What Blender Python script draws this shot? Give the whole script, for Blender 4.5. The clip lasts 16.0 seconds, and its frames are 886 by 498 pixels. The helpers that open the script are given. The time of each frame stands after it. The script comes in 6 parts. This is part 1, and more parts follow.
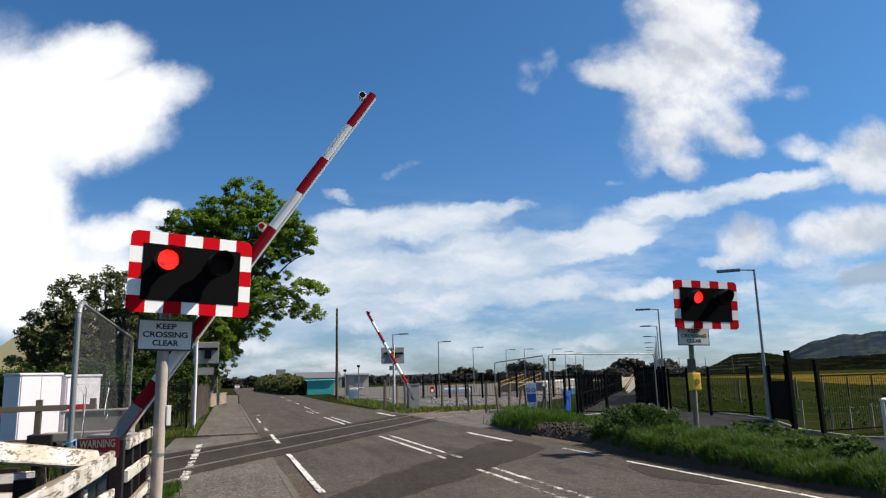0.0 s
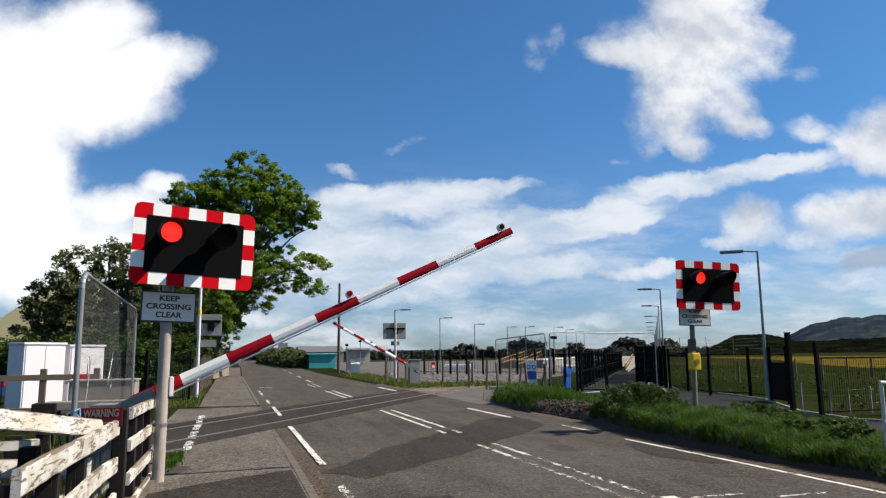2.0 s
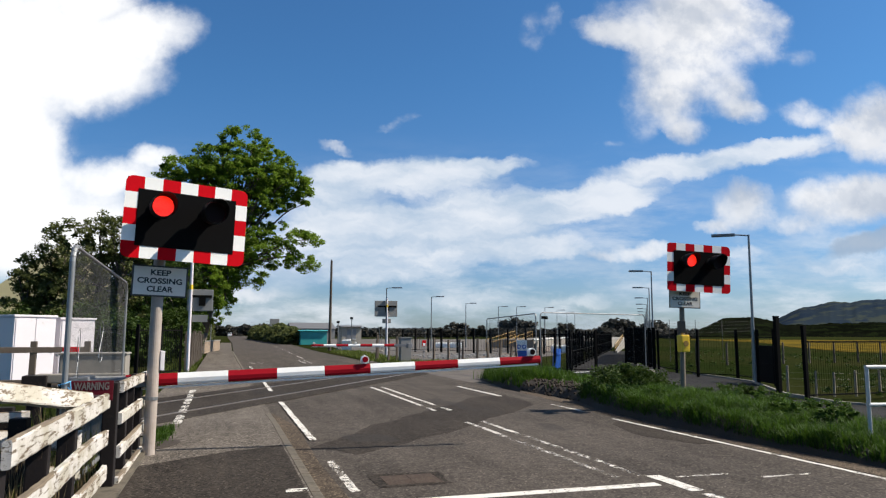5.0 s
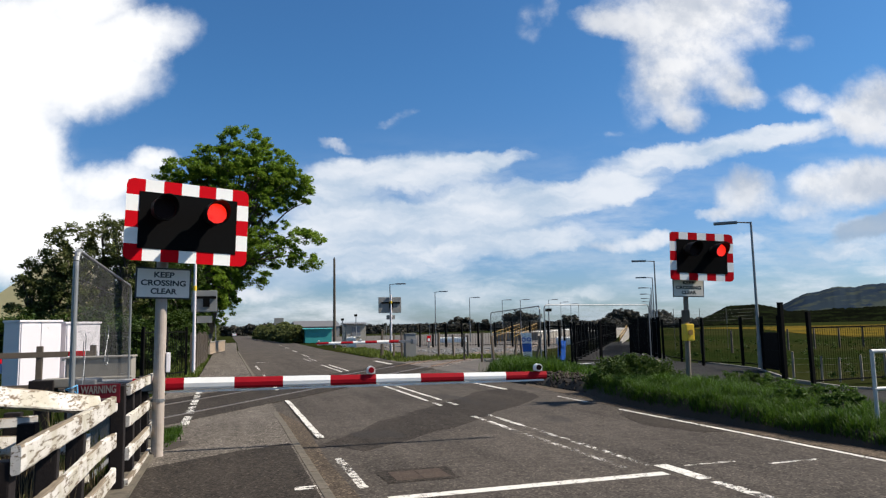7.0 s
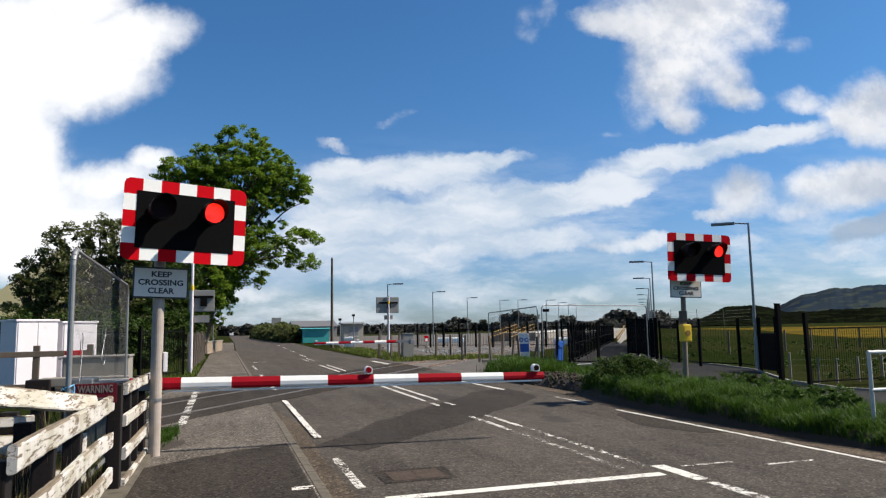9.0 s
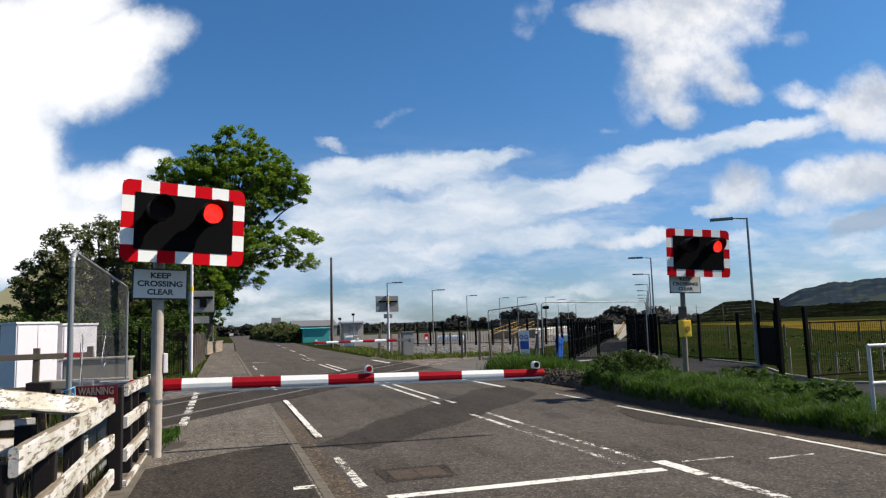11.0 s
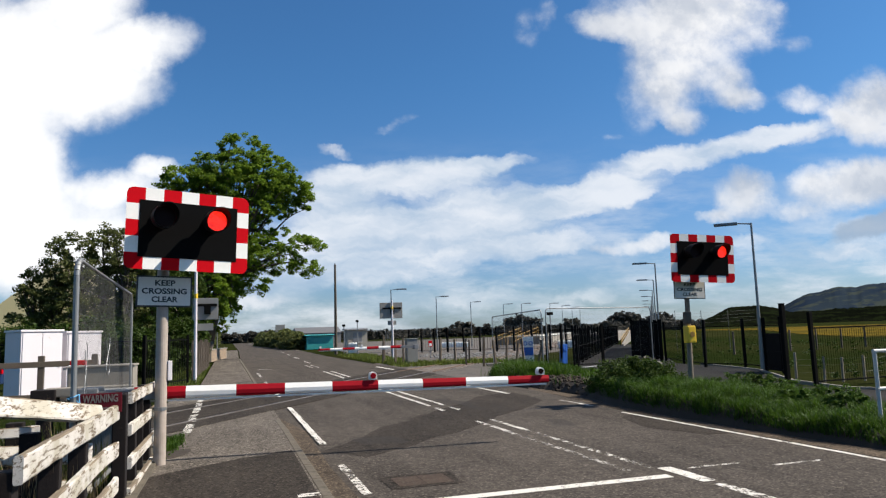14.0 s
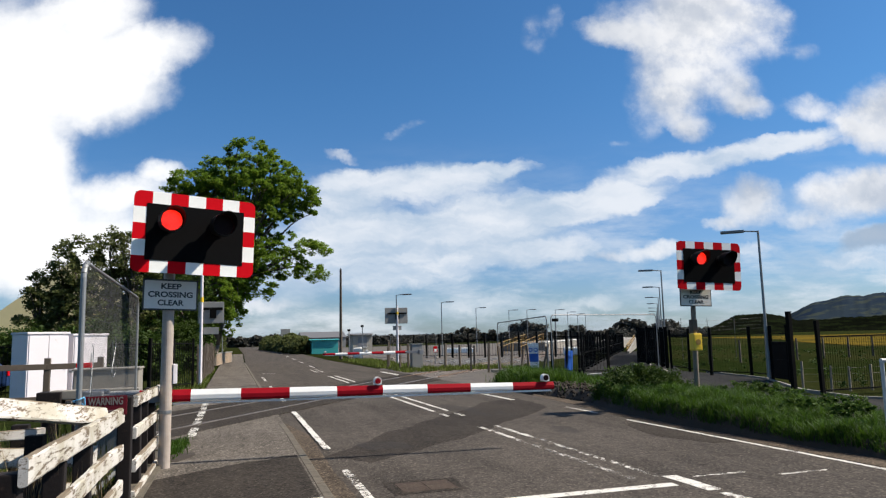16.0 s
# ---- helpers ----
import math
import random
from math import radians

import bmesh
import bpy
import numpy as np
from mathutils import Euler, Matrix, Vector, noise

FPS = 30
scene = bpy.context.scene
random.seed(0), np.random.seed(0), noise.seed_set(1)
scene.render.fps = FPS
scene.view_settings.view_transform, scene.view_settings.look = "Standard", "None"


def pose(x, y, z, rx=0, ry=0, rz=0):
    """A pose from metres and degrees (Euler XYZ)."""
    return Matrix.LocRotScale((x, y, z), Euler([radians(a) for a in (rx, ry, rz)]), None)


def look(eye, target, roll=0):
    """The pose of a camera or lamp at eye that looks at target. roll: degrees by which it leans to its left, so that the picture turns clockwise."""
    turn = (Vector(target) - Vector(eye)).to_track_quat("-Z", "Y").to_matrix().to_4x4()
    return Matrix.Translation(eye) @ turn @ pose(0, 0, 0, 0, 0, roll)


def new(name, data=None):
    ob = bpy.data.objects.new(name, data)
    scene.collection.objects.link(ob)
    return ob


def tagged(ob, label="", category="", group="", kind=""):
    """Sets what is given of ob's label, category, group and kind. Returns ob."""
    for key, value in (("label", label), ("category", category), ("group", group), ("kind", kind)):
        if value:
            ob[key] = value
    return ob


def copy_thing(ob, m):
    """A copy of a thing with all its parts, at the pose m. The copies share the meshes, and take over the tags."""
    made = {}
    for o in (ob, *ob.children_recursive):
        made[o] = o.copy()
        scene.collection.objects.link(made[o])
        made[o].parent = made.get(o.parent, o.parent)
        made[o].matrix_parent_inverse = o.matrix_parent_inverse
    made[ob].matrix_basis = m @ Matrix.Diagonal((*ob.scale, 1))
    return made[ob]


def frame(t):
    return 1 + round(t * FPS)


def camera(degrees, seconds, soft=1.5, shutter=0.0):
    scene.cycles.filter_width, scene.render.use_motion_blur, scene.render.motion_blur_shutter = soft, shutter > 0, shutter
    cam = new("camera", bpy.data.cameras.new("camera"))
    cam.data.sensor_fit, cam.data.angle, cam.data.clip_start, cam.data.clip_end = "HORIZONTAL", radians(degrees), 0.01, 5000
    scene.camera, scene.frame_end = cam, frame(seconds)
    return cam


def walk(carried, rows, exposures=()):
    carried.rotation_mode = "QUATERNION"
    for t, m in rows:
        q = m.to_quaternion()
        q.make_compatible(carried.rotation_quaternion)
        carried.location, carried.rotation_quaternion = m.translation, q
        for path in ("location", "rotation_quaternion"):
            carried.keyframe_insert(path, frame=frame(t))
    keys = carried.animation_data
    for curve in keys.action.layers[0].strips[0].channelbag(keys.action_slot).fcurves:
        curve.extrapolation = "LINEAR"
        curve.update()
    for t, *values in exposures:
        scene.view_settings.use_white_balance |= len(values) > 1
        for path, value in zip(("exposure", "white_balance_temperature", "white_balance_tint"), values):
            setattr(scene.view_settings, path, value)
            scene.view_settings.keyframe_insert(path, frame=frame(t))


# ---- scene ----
EYE = Vector((0.0, 0.0, 1.6))
# seconds, heading right of the road, tilt, roll (degrees)
VIEW = (
    (0, 16.97, 10.41, -1.56), (0.5, 16.51, 9.96, -0.83), (1, 16.45, 9.51, -1.43),
    (1.5, 16.56, 9.09, -1.30), (2, 16.69, 8.52, -0.61), (2.5, 16.91, 8.17, -0.51),
    (3, 16.97, 7.67, -0.15), (3.5, 17.06, 7.41, 0.03), (4, 17.20, 7.21, 0.32),
    (6.5, 17.41, 6.43, -0.61), (7, 17.10, 6.39, -1.20), (7.5, 17.00, 6.43, -0.18),
    (8, 17.12, 6.62, -1.23), (8.5, 17.20, 6.43, -1.34), (9, 17.28, 6.40, -1.07),
    (11.5, 17.28, 6.21, -1.85), (12, 17.12, 6.20, -1.84), (12.5, 16.99, 6.25, -1.60),
    (13, 17.01, 6.41, -1.94), (13.5, 16.99, 6.63, -1.93), (14, 17.07, 6.78, -1.88),
    (14.5, 17.18, 6.96, -1.65), (15, 17.15, 7.19, -1.33), (15.5, 16.84, 7.25, -1.53),
    (16, 16.62, 7.24, -1.41),
)


def aim(heading, tilt, roll):
    a, e = radians(heading), radians(tilt)
    way = Vector((math.sin(a) * math.cos(e), math.cos(a) * math.cos(e), math.sin(e)))
    return look(EYE, EYE + way, roll)


cam = camera(64.19, 16.0, soft=1.25)
walk(cam, [(t, aim(a, e, r)) for t, a, e, r in VIEW], exposures=((0.0, 0.93), (16.0, 0.93)))

# ---- light ----
SUN_ELEVATION, SUN_HEADING = radians(46), radians(103)  # heading clockwise from the road's direction

sun = new("sun", bpy.data.lights.new("sun", "SUN"))
sun.data.energy, sun.data.angle, sun.data.color = 4.6, radians(0.6), (1.0, 0.92, 0.79)
toward_sun = Vector((math.sin(SUN_HEADING) * math.cos(SUN_ELEVATION), math.cos(SUN_HEADING) * math.cos(SUN_ELEVATION), math.sin(SUN_ELEVATION)))
sun.matrix_world = look(toward_sun * 60, (0, 0, 0))

# cloud heaps and flat bands: across, up, half width, half height, lean, density, on a plane one unit ahead
HEAPS = (
    (-0.530, 0.497, 0.100, 0.058, 0, 1.05),
    (-0.611, 0.415, 0.195, 0.110, 0, 1.10), (-0.466, 0.433, 0.119, 0.051, 8, 1.10), (-0.602, 0.236, 0.076, 0.144, 0, 1.10),
    (-0.705, 0.331, 0.186, 0.237, 0, 1.10), (-0.471, 0.217, 0.093, 0.034, 0, 1.00), (-0.541, 0.137, 0.153, 0.085, 0, 1.10),
    (-0.415, 0.249, 0.042, 0.020, 0, 0.90), (-0.505, 0.378, 0.114, 0.072, 0, 1.05), (0.375, 0.463, 0.138, 0.060, -5, 1.05),
    (0.388, 0.543, 0.102, 0.068, 0, 1.10), (0.367, 0.394, 0.100, 0.059, 0, 0.85), (0.268, 0.442, 0.068, 0.030, -14, 0.90),
    (0.342, 0.338, 0.053, 0.047, 0, 0.78), (0.361, 0.298, 0.036, 0.025, 0, 0.72), (0.466, 0.418, 0.044, 0.034, 0, 0.62),
    (0.453, 0.325, 0.038, 0.019, 0, 0.80), (0.426, 0.349, 0.047, 0.036, 0, 0.68), (0.292, 0.327, 0.034, 0.051, 0, 0.45),
    (0.526, 0.408, 0.026, 0.018, 0, 0.28), (0.135, 0.447, 0.024, 0.032, 0, 0.36), (0.165, 0.463, 0.020, 0.025, 0, 0.36),
    (-0.154, 0.267, 0.034, 0.009, -20, 0.52), (-0.063, 0.305, 0.038, 0.008, 20, 0.34), (0.244, 0.274, 0.021, 0.007, 0, 0.35),
    (0.641, 0.302, 0.076, 0.059, 0, 1.10), (0.595, 0.293, 0.051, 0.027, 0, 0.90), (0.535, 0.320, 0.047, 0.020, -10, 0.75),
    (0.543, 0.262, 0.051, 0.014, 8, 0.60), (0.435, 0.185, 0.047, 0.041, 0, 1.00), (0.401, 0.157, 0.038, 0.012, 0, 0.70),
    (0.578, 0.190, 0.081, 0.036, 0, 1.00), (0.627, 0.194, 0.051, 0.038, 0, 1.00), (0.510, 0.157, 0.051, 0.017, 0, 0.60),
    (0.289, 0.119, 0.064, 0.015, 5, 0.80), (0.240, 0.110, 0.034, 0.008, 0, 0.60), (-0.262, 0.054, 0.059, 0.014, 0, 0.90),
    (0.620, 0.132, 0.068, 0.020, 0, 0.80),
)
BANDS = (
    (-0.031, 0.224, 0.161, 0.031, 0, 0.90), (0.075, 0.241, 0.068, 0.017, 4, 0.85), (-0.146, 0.210, 0.068, 0.042, 0, 0.80),
    (0.081, 0.176, 0.203, 0.036, 3, 0.95), (0.220, 0.186, 0.119, 0.031, 12, 0.85), (0.345, 0.239, 0.136, 0.022, 8, 0.85),
    (0.478, 0.265, 0.093, 0.020, 12, 0.85), (0.015, 0.137, 0.220, 0.041, -3, 0.90), (-0.130, 0.152, 0.102, 0.068, 0, 0.85),
    (0.144, 0.118, 0.127, 0.019, 0, 0.60), (-0.098, 0.091, 0.144, 0.029, 0, 0.75), (0.402, 0.118, 0.102, 0.012, 0, 0.50),
    (0.570, 0.101, 0.119, 0.022, 0, 0.60), (-0.226, 0.097, 0.085, 0.051, 0, 0.70), (0.013, 0.044, 0.186, 0.020, 0, 0.50),
    (0.277, 0.047, 0.136, 0.017, 0, 0.40),
)


class Graph:
    """A short way to write node trees."""

    def __init__(self, tree):
        self.tree = tree
        tree.nodes.clear()

    def add(self, kind, ins=()):
        node = self.tree.nodes.new(kind)
        for key, value in dict(ins).items():
            self.put(node.inputs[key], value)
        return node

    def put(self, socket, value):
        if isinstance(value, bpy.types.NodeSocket):
            self.tree.links.new(value, socket)
        else:
            socket.default_value = value

    def math(self, operation, a, b=0.0, clamp=False):
        node = self.add("ShaderNodeMath", {0: a, 1: b})
        node.operation, node.use_clamp = operation, clamp
        return node.outputs[0]

    def vec(self, operation, a, b=(0, 0, 0)):
        node = self.add("ShaderNodeVectorMath", {0: a, 1: b})
        node.operation = operation
        return node.outputs["Value" if operation in ("DOT_PRODUCT", "LENGTH") else "Vector"]

    def noise(self, vector, scale, detail=4.0, rough=0.55, distortion=0.0):
        return self.add("ShaderNodeTexNoise", {"Vector": vector, "Scale": scale, "Detail": detail, "Roughness": rough, "Distortion": distortion}).outputs["Fac"]

    def ramp(self, fac, *stops):
        node = self.add("ShaderNodeValToRGB", {"Fac": fac})
        while len(node.color_ramp.elements) < len(stops):
            node.color_ramp.elements.new(0.5)
        for e, (at, colour) in zip(node.color_ramp.elements, stops):
            e.position = at
            e.color = (*colour, 1) if isinstance(colour, tuple) else (colour, colour, colour, 1)
        return node.outputs["Color"]

    def mix(self, fac, a, b, blend="MIX"):
        node = self.add("ShaderNodeMix")
        node.data_type, node.blend_type = "RGBA", blend
        for i, v in ((0, fac), (6, a), (7, b)):
            self.put(node.inputs[i], (*v, 1) if isinstance(v, tuple) and len(v) == 3 else v)
        return node.outputs[2]

    def smooth(self, x, low, high):
        node = self.add("ShaderNodeMapRange", {"Value": x, "From Min": low, "From Max": high})
        node.interpolation_type = "SMOOTHSTEP"
        return node.outputs["Result"]


world = bpy.data.worlds.new("sky")
scene.world = world
world.use_nodes = True
g = Graph(world.node_tree)
way = g.vec("NORMALIZE", g.add("ShaderNodeTexCoord").outputs["Generated"])
sky_node = g.add("ShaderNodeTexSky")
sky_node.sky_type, sky_node.sun_disc = "NISHITA", False
sky_node.sun_elevation, sky_node.sun_rotation = SUN_ELEVATION, SUN_HEADING
sky_node.air_density, sky_node.dust_density, sky_node.ozone_density = 1.0, 0.6, 2.2
sky = sky_node.outputs["Color"]
ahead_axis = (math.sin(radians(17)), math.cos(radians(17)), 0.0)
right_axis = (math.cos(radians(17)), -math.sin(radians(17)), 0.0)
ahead = g.math("MAXIMUM", g.vec("DOT_PRODUCT", way, ahead_axis), 0.05)
across = g.math("DIVIDE", g.vec("DOT_PRODUCT", way, right_axis), ahead)
height = g.math("DIVIDE", g.vec("DOT_PRODUCT", way, (0, 0, 1)), ahead)
plane = g.add("ShaderNodeCombineXYZ", {"X": across, "Y": height}).outputs[0]
fine_warp = g.add("ShaderNodeTexNoise", {"Vector": plane, "Scale": 16.0, "Detail": 6.0, "Roughness": 0.65}).outputs["Color"]
warp = g.add("ShaderNodeTexNoise", {"Vector": plane, "Scale": 5.0, "Detail": 3.0, "Roughness": 0.6}).outputs["Color"]
warped = g.vec("ADD", plane, g.vec("MULTIPLY", g.vec("SUBTRACT", warp, (0.5, 0.5, 0.5)), (0.035, 0.028, 0)))
warped = g.vec("ADD", warped, g.vec("MULTIPLY", g.vec("SUBTRACT", fine_warp, (0.5, 0.5, 0.5)), (0.05, 0.042, 0)))


def banks(shapes):
    """A list of leaning ellipses grown together."""
    most, total = 0.0, 0.0
    for u, v, a, b, lean, dense in shapes:
        c, s = math.cos(radians(lean)), math.sin(radians(lean))
        off = g.vec("SUBTRACT", warped, (u, v, 0))
        p = g.math("DIVIDE", g.vec("DOT_PRODUCT", off, (c, s, 0)), a * 1.10)
        q = g.math("DIVIDE", g.vec("DOT_PRODUCT", off, (-s, c, 0)), b * 1.10)
        r2 = g.math("ADD", g.math("MULTIPLY", p, p), g.math("MULTIPLY", q, q))
        one = g.math("MULTIPLY", g.math("SUBTRACT", 1.0, r2, clamp=True), dense)
        most, total = g.math("MAXIMUM", most, one), g.math("ADD", total, one)
    return g.math("ADD", g.math("MULTIPLY", most, 0.65), g.math("MULTIPLY", g.math("MINIMUM", total, 1.25), 0.35))


# elsewhere in the sky the same kind of broken cloud
front = g.smooth(g.vec("DOT_PRODUCT", way, ahead_axis), 0.45, 0.7)
wild = g.smooth(g.noise(way, 3.2, 5.0, 0.55), 0.5, 0.72)
heap = g.mix(front, wild, banks(HEAPS))
puffs = g.noise(plane, 11.0, 9.0, 0.62)
wisps = g.noise(g.vec("MULTIPLY", plane, (3.0, 11.0, 1.0)), 2.2, 8.0, 0.62)
streaks = g.noise(g.vec("MULTIPLY", warped, (3.2, 10.0, 1.0)), 1.7, 7.0, 0.55)
low = g.math("SUBTRACT", 1.0, g.smooth(height, 0.02, 0.30))
veil = g.math("MULTIPLY", g.smooth(wisps, 0.38, 0.68), g.math("MULTIPLY", low, 0.78))
glare = g.smooth(across, -0.20, -0.36)
rag = g.math("MULTIPLY", g.smooth(heap, 0.0, 0.30), g.math("SUBTRACT", 1.5, g.math("MULTIPLY", glare, 0.6)))
field = g.math("ADD", heap, g.math("MULTIPLY", g.math("SUBTRACT", puffs, 0.5), rag))
body = g.smooth(field, 0.02, 1.05)
sheets = banks(BANDS)
layer = g.math("ADD", sheets, g.math("MULTIPLY", g.math("SUBTRACT", streaks, 0.5), g.math("MULTIPLY", g.smooth(sheets, 0.0, 0.3), 1.3)))
layer = g.math("MULTIPLY", g.smooth(layer, 0.05, 0.80), g.math("MULTIPLY", front, 0.92))
# thick parts and the lee of each bank are greyer
shade = g.noise(g.vec("ADD", warped, (-0.012, 0.03, 0)), 5.5, 4.0, 0.5)
lee = g.smooth(g.math("SUBTRACT", g.noise(g.vec("ADD", plane, (0.0, 0.02, 0)), 11.0, 9.0, 0.62), puffs), -0.07, 0.10)
grey = g.math("ADD", g.math("MULTIPLY", g.smooth(shade, 0.38, 0.64), 0.62), g.math("MULTIPLY", lee, 0.22), clamp=True)
white = g.mix(grey, (1.04, 1.04, 1.05), (0.43, 0.50, 0.62))
white = g.mix(g.math("MULTIPLY", low, 0.35), white, (0.66, 0.76, 0.90))
thin = g.mix(g.smooth(streaks, 0.35, 0.65), (0.54, 0.66, 0.81), (0.90, 0.94, 1.0))
white = g.mix(glare, white, (1.15, 1.15, 1.15))
SKY_STRENGTH = 0.10
tint = g.mix(g.smooth(height, 0.0, 0.40), (0.66, 0.86, 1.19), (0.47, 0.91, 1.26))
blue = g.vec("SCALE", g.mix(1.0, sky, tint, "MULTIPLY"))
g.put(blue.node.inputs["Scale"], SKY_STRENGTH)
seen = g.mix(g.math("MAXIMUM", layer, veil), blue, thin)
seen = g.mix(g.math("MULTIPLY", body, 0.97), seen, white)
# a low bank seen from its shaded side
seen = g.mix(g.math("MULTIPLY", g.smooth(g.math("ADD", banks(((0.605, 0.128, 0.060, 0.020, 4, 1.0), (0.655, 0.140, 0.05, 0.022, 0, 1.0))), g.math("SUBTRACT", puffs, 0.5)), 0.15, 0.75), 0.75), seen, (0.36, 0.47, 0.62))
back = g.add("ShaderNodeBackground", {"Color": seen, "Strength": 0.50})
g.add("ShaderNodeOutputWorld", {"Surface": back.outputs[0]})


# ---- materials ----
def surface(name, colour, rough=0.6, metal=0.0, vary=0.25, grain=30.0, stain=2.0, bump=0.0, dirt=None, dirt_amount=0.0, spec=0.5, per_piece=0.0, stretch=(1, 1, 1)):
    """A surface with grain and stains at two scales; dirt: a second colour in worn patches."""
    m = bpy.data.materials.new(name)
    m.use_nodes = True
    k = Graph(m.node_tree)
    at = k.add("ShaderNodeTexCoord").outputs["Object"]
    if stretch != (1, 1, 1):
        at = k.vec("MULTIPLY", at, stretch)
    fine, broad = k.noise(at, grain, 5.0, 0.6), k.noise(at, stain, 5.0, 0.6)
    tone = k.math("ADD", k.math("MULTIPLY", k.math("SUBTRACT", fine, 0.5), vary), k.math("MULTIPLY", k.math("SUBTRACT", broad, 0.5), vary * 1.4))
    tone = k.math("ADD", tone, 1.0)
    if per_piece:
        lot = k.add("ShaderNodeObjectInfo").outputs["Random"]
        tone = k.math("ADD", tone, k.math("MULTIPLY", k.math("SUBTRACT", lot, 0.5), per_piece))
    paint = k.vec("SCALE", (*colour,))
    paint.node.inputs["Scale"].default_value = 1.0
    k.put(paint.node.inputs["Scale"], tone)
    if dirt:
        worn = k.smooth(k.noise(at, stain * 3.1, 8.0, 0.7), 0.66 - dirt_amount, 0.74 - dirt_amount * 0.6)
        paint = k.mix(worn, paint, dirt)
    b = k.add("ShaderNodeBsdfPrincipled", {"Base Color": paint, "Metallic": metal, "Specular IOR Level": spec})
    k.put(b.inputs["Roughness"], k.math("ADD", k.math("MULTIPLY", k.math("SUBTRACT", broad, 0.5), 0.2), rough, clamp=True))
    if bump:
        k.put(b.inputs["Normal"], k.add("ShaderNodeBump", {"Height": fine, "Strength": 0.6, "Distance": bump}).outputs[0])
    k.add("ShaderNodeOutputMaterial", {"Surface": b.outputs[0]})
    return m


def leafy(name, dark, light, through_light=0.35, vary_scale=0.6, bias=1.0):
    m = bpy.data.materials.new(name)
    m.use_nodes = True
    k = Graph(m.node_tree)
    info = k.add("ShaderNodeNewGeometry")
    at = k.add("ShaderNodeTexCoord").outputs["Object"]
    f = k.math("ADD", k.math("MULTIPLY", info.outputs["Random Per Island"], 0.6), k.math("MULTIPLY", k.noise(at, vary_scale, 3.0), 0.5), clamp=True)
    tone = k.mix(k.math("POWER", f, bias), dark, light)
    d = k.add("ShaderNodeBsdfPrincipled", {"Base Color": tone, "Roughness": 0.6, "Specular IOR Level": 0.15})
    t = k.add("ShaderNodeBsdfTranslucent", {"Color": k.mix(0.5, tone, light)})
    mixer = k.add("ShaderNodeMixShader", {0: through_light, 1: d.outputs[0], 2: t.outputs[0]})
    k.add("ShaderNodeOutputMaterial", {"Surface": mixer.outputs[0]})
    return m


def glow(name, colour, strength):
    m = bpy.data.materials.new(name)
    m.use_nodes = True
    k = Graph(m.node_tree)
    at = k.add("ShaderNodeTexCoord").outputs["Object"]
    cells = k.add("ShaderNodeTexVoronoi", {"Vector": at, "Scale": 42.0}).outputs["Distance"]
    lit = k.math("MULTIPLY", k.math("SUBTRACT", 1.5, k.math("MULTIPLY", cells, 1.5)), strength)
    b = k.add("ShaderNodeBsdfPrincipled", {"Base Color": (*colour, 1), "Roughness": 0.3, "Emission Color": (*colour, 1), "Emission Strength": lit})
    k.add("ShaderNodeOutputMaterial", {"Surface": b.outputs[0]})
    return m


def asphalt(name, colour, chips=0.4, patch=(0.03, 0.028, 0.027)):
    m = bpy.data.materials.new(name)
    m.use_nodes = True
    k = Graph(m.node_tree)
    at = k.add("ShaderNodeTexCoord").outputs["Object"]
    stone = k.add("ShaderNodeTexVoronoi", {"Vector": at, "Scale": 48.0}).outputs["Color"]
    split = k.add("ShaderNodeSeparateColor", {0: stone})
    speck = k.math("ADD", k.math("MULTIPLY", split.outputs[0], 0.7), k.math("MULTIPLY", k.smooth(split.outputs[1], 0.86, 0.97), 0.9))
    broad = k.noise(at, 0.45, 6.0, 0.6)
    streak = k.noise(k.vec("MULTIPLY", at, (2.4, 0.16, 1)), 1.0, 5.0, 0.6)
    mid = k.noise(at, 5.0, 6.0, 0.7)
    tone = k.math("ADD", k.math("MULTIPLY", k.math("SUBTRACT", speck, 0.5), chips), k.math("MULTIPLY", k.math("SUBTRACT", broad, 0.5), 0.9))
    tone = k.math("ADD", tone, k.math("MULTIPLY", k.math("SUBTRACT", streak, 0.5), 0.9))
    tone = k.math("ADD", k.math("ADD", tone, k.math("MULTIPLY", k.math("SUBTRACT", mid, 0.5), 0.9)), 0.98)
    tone = k.math("MAXIMUM", tone, 0.25)
    paint = k.vec("SCALE", (*colour,))
    k.put(paint.node.inputs["Scale"], tone)
    tar = k.smooth(k.noise(k.vec("MULTIPLY", at, (0.5, 0.22, 1)), 1.3, 3.0, 0.5), 0.62, 0.66)
    paint = k.mix(k.math("MULTIPLY", tar, 0.5), paint, patch)
    b = k.add("ShaderNodeBsdfPrincipled", {"Base Color": paint, "Roughness": 0.9, "Specular IOR Level": 0.08})
    k.put(b.inputs["Normal"], k.add("ShaderNodeBump", {"Height": speck, "Strength": 0.55, "Distance": 0.009}).outputs[0])
    k.add("ShaderNodeOutputMaterial", {"Surface": b.outputs[0]})
    return m


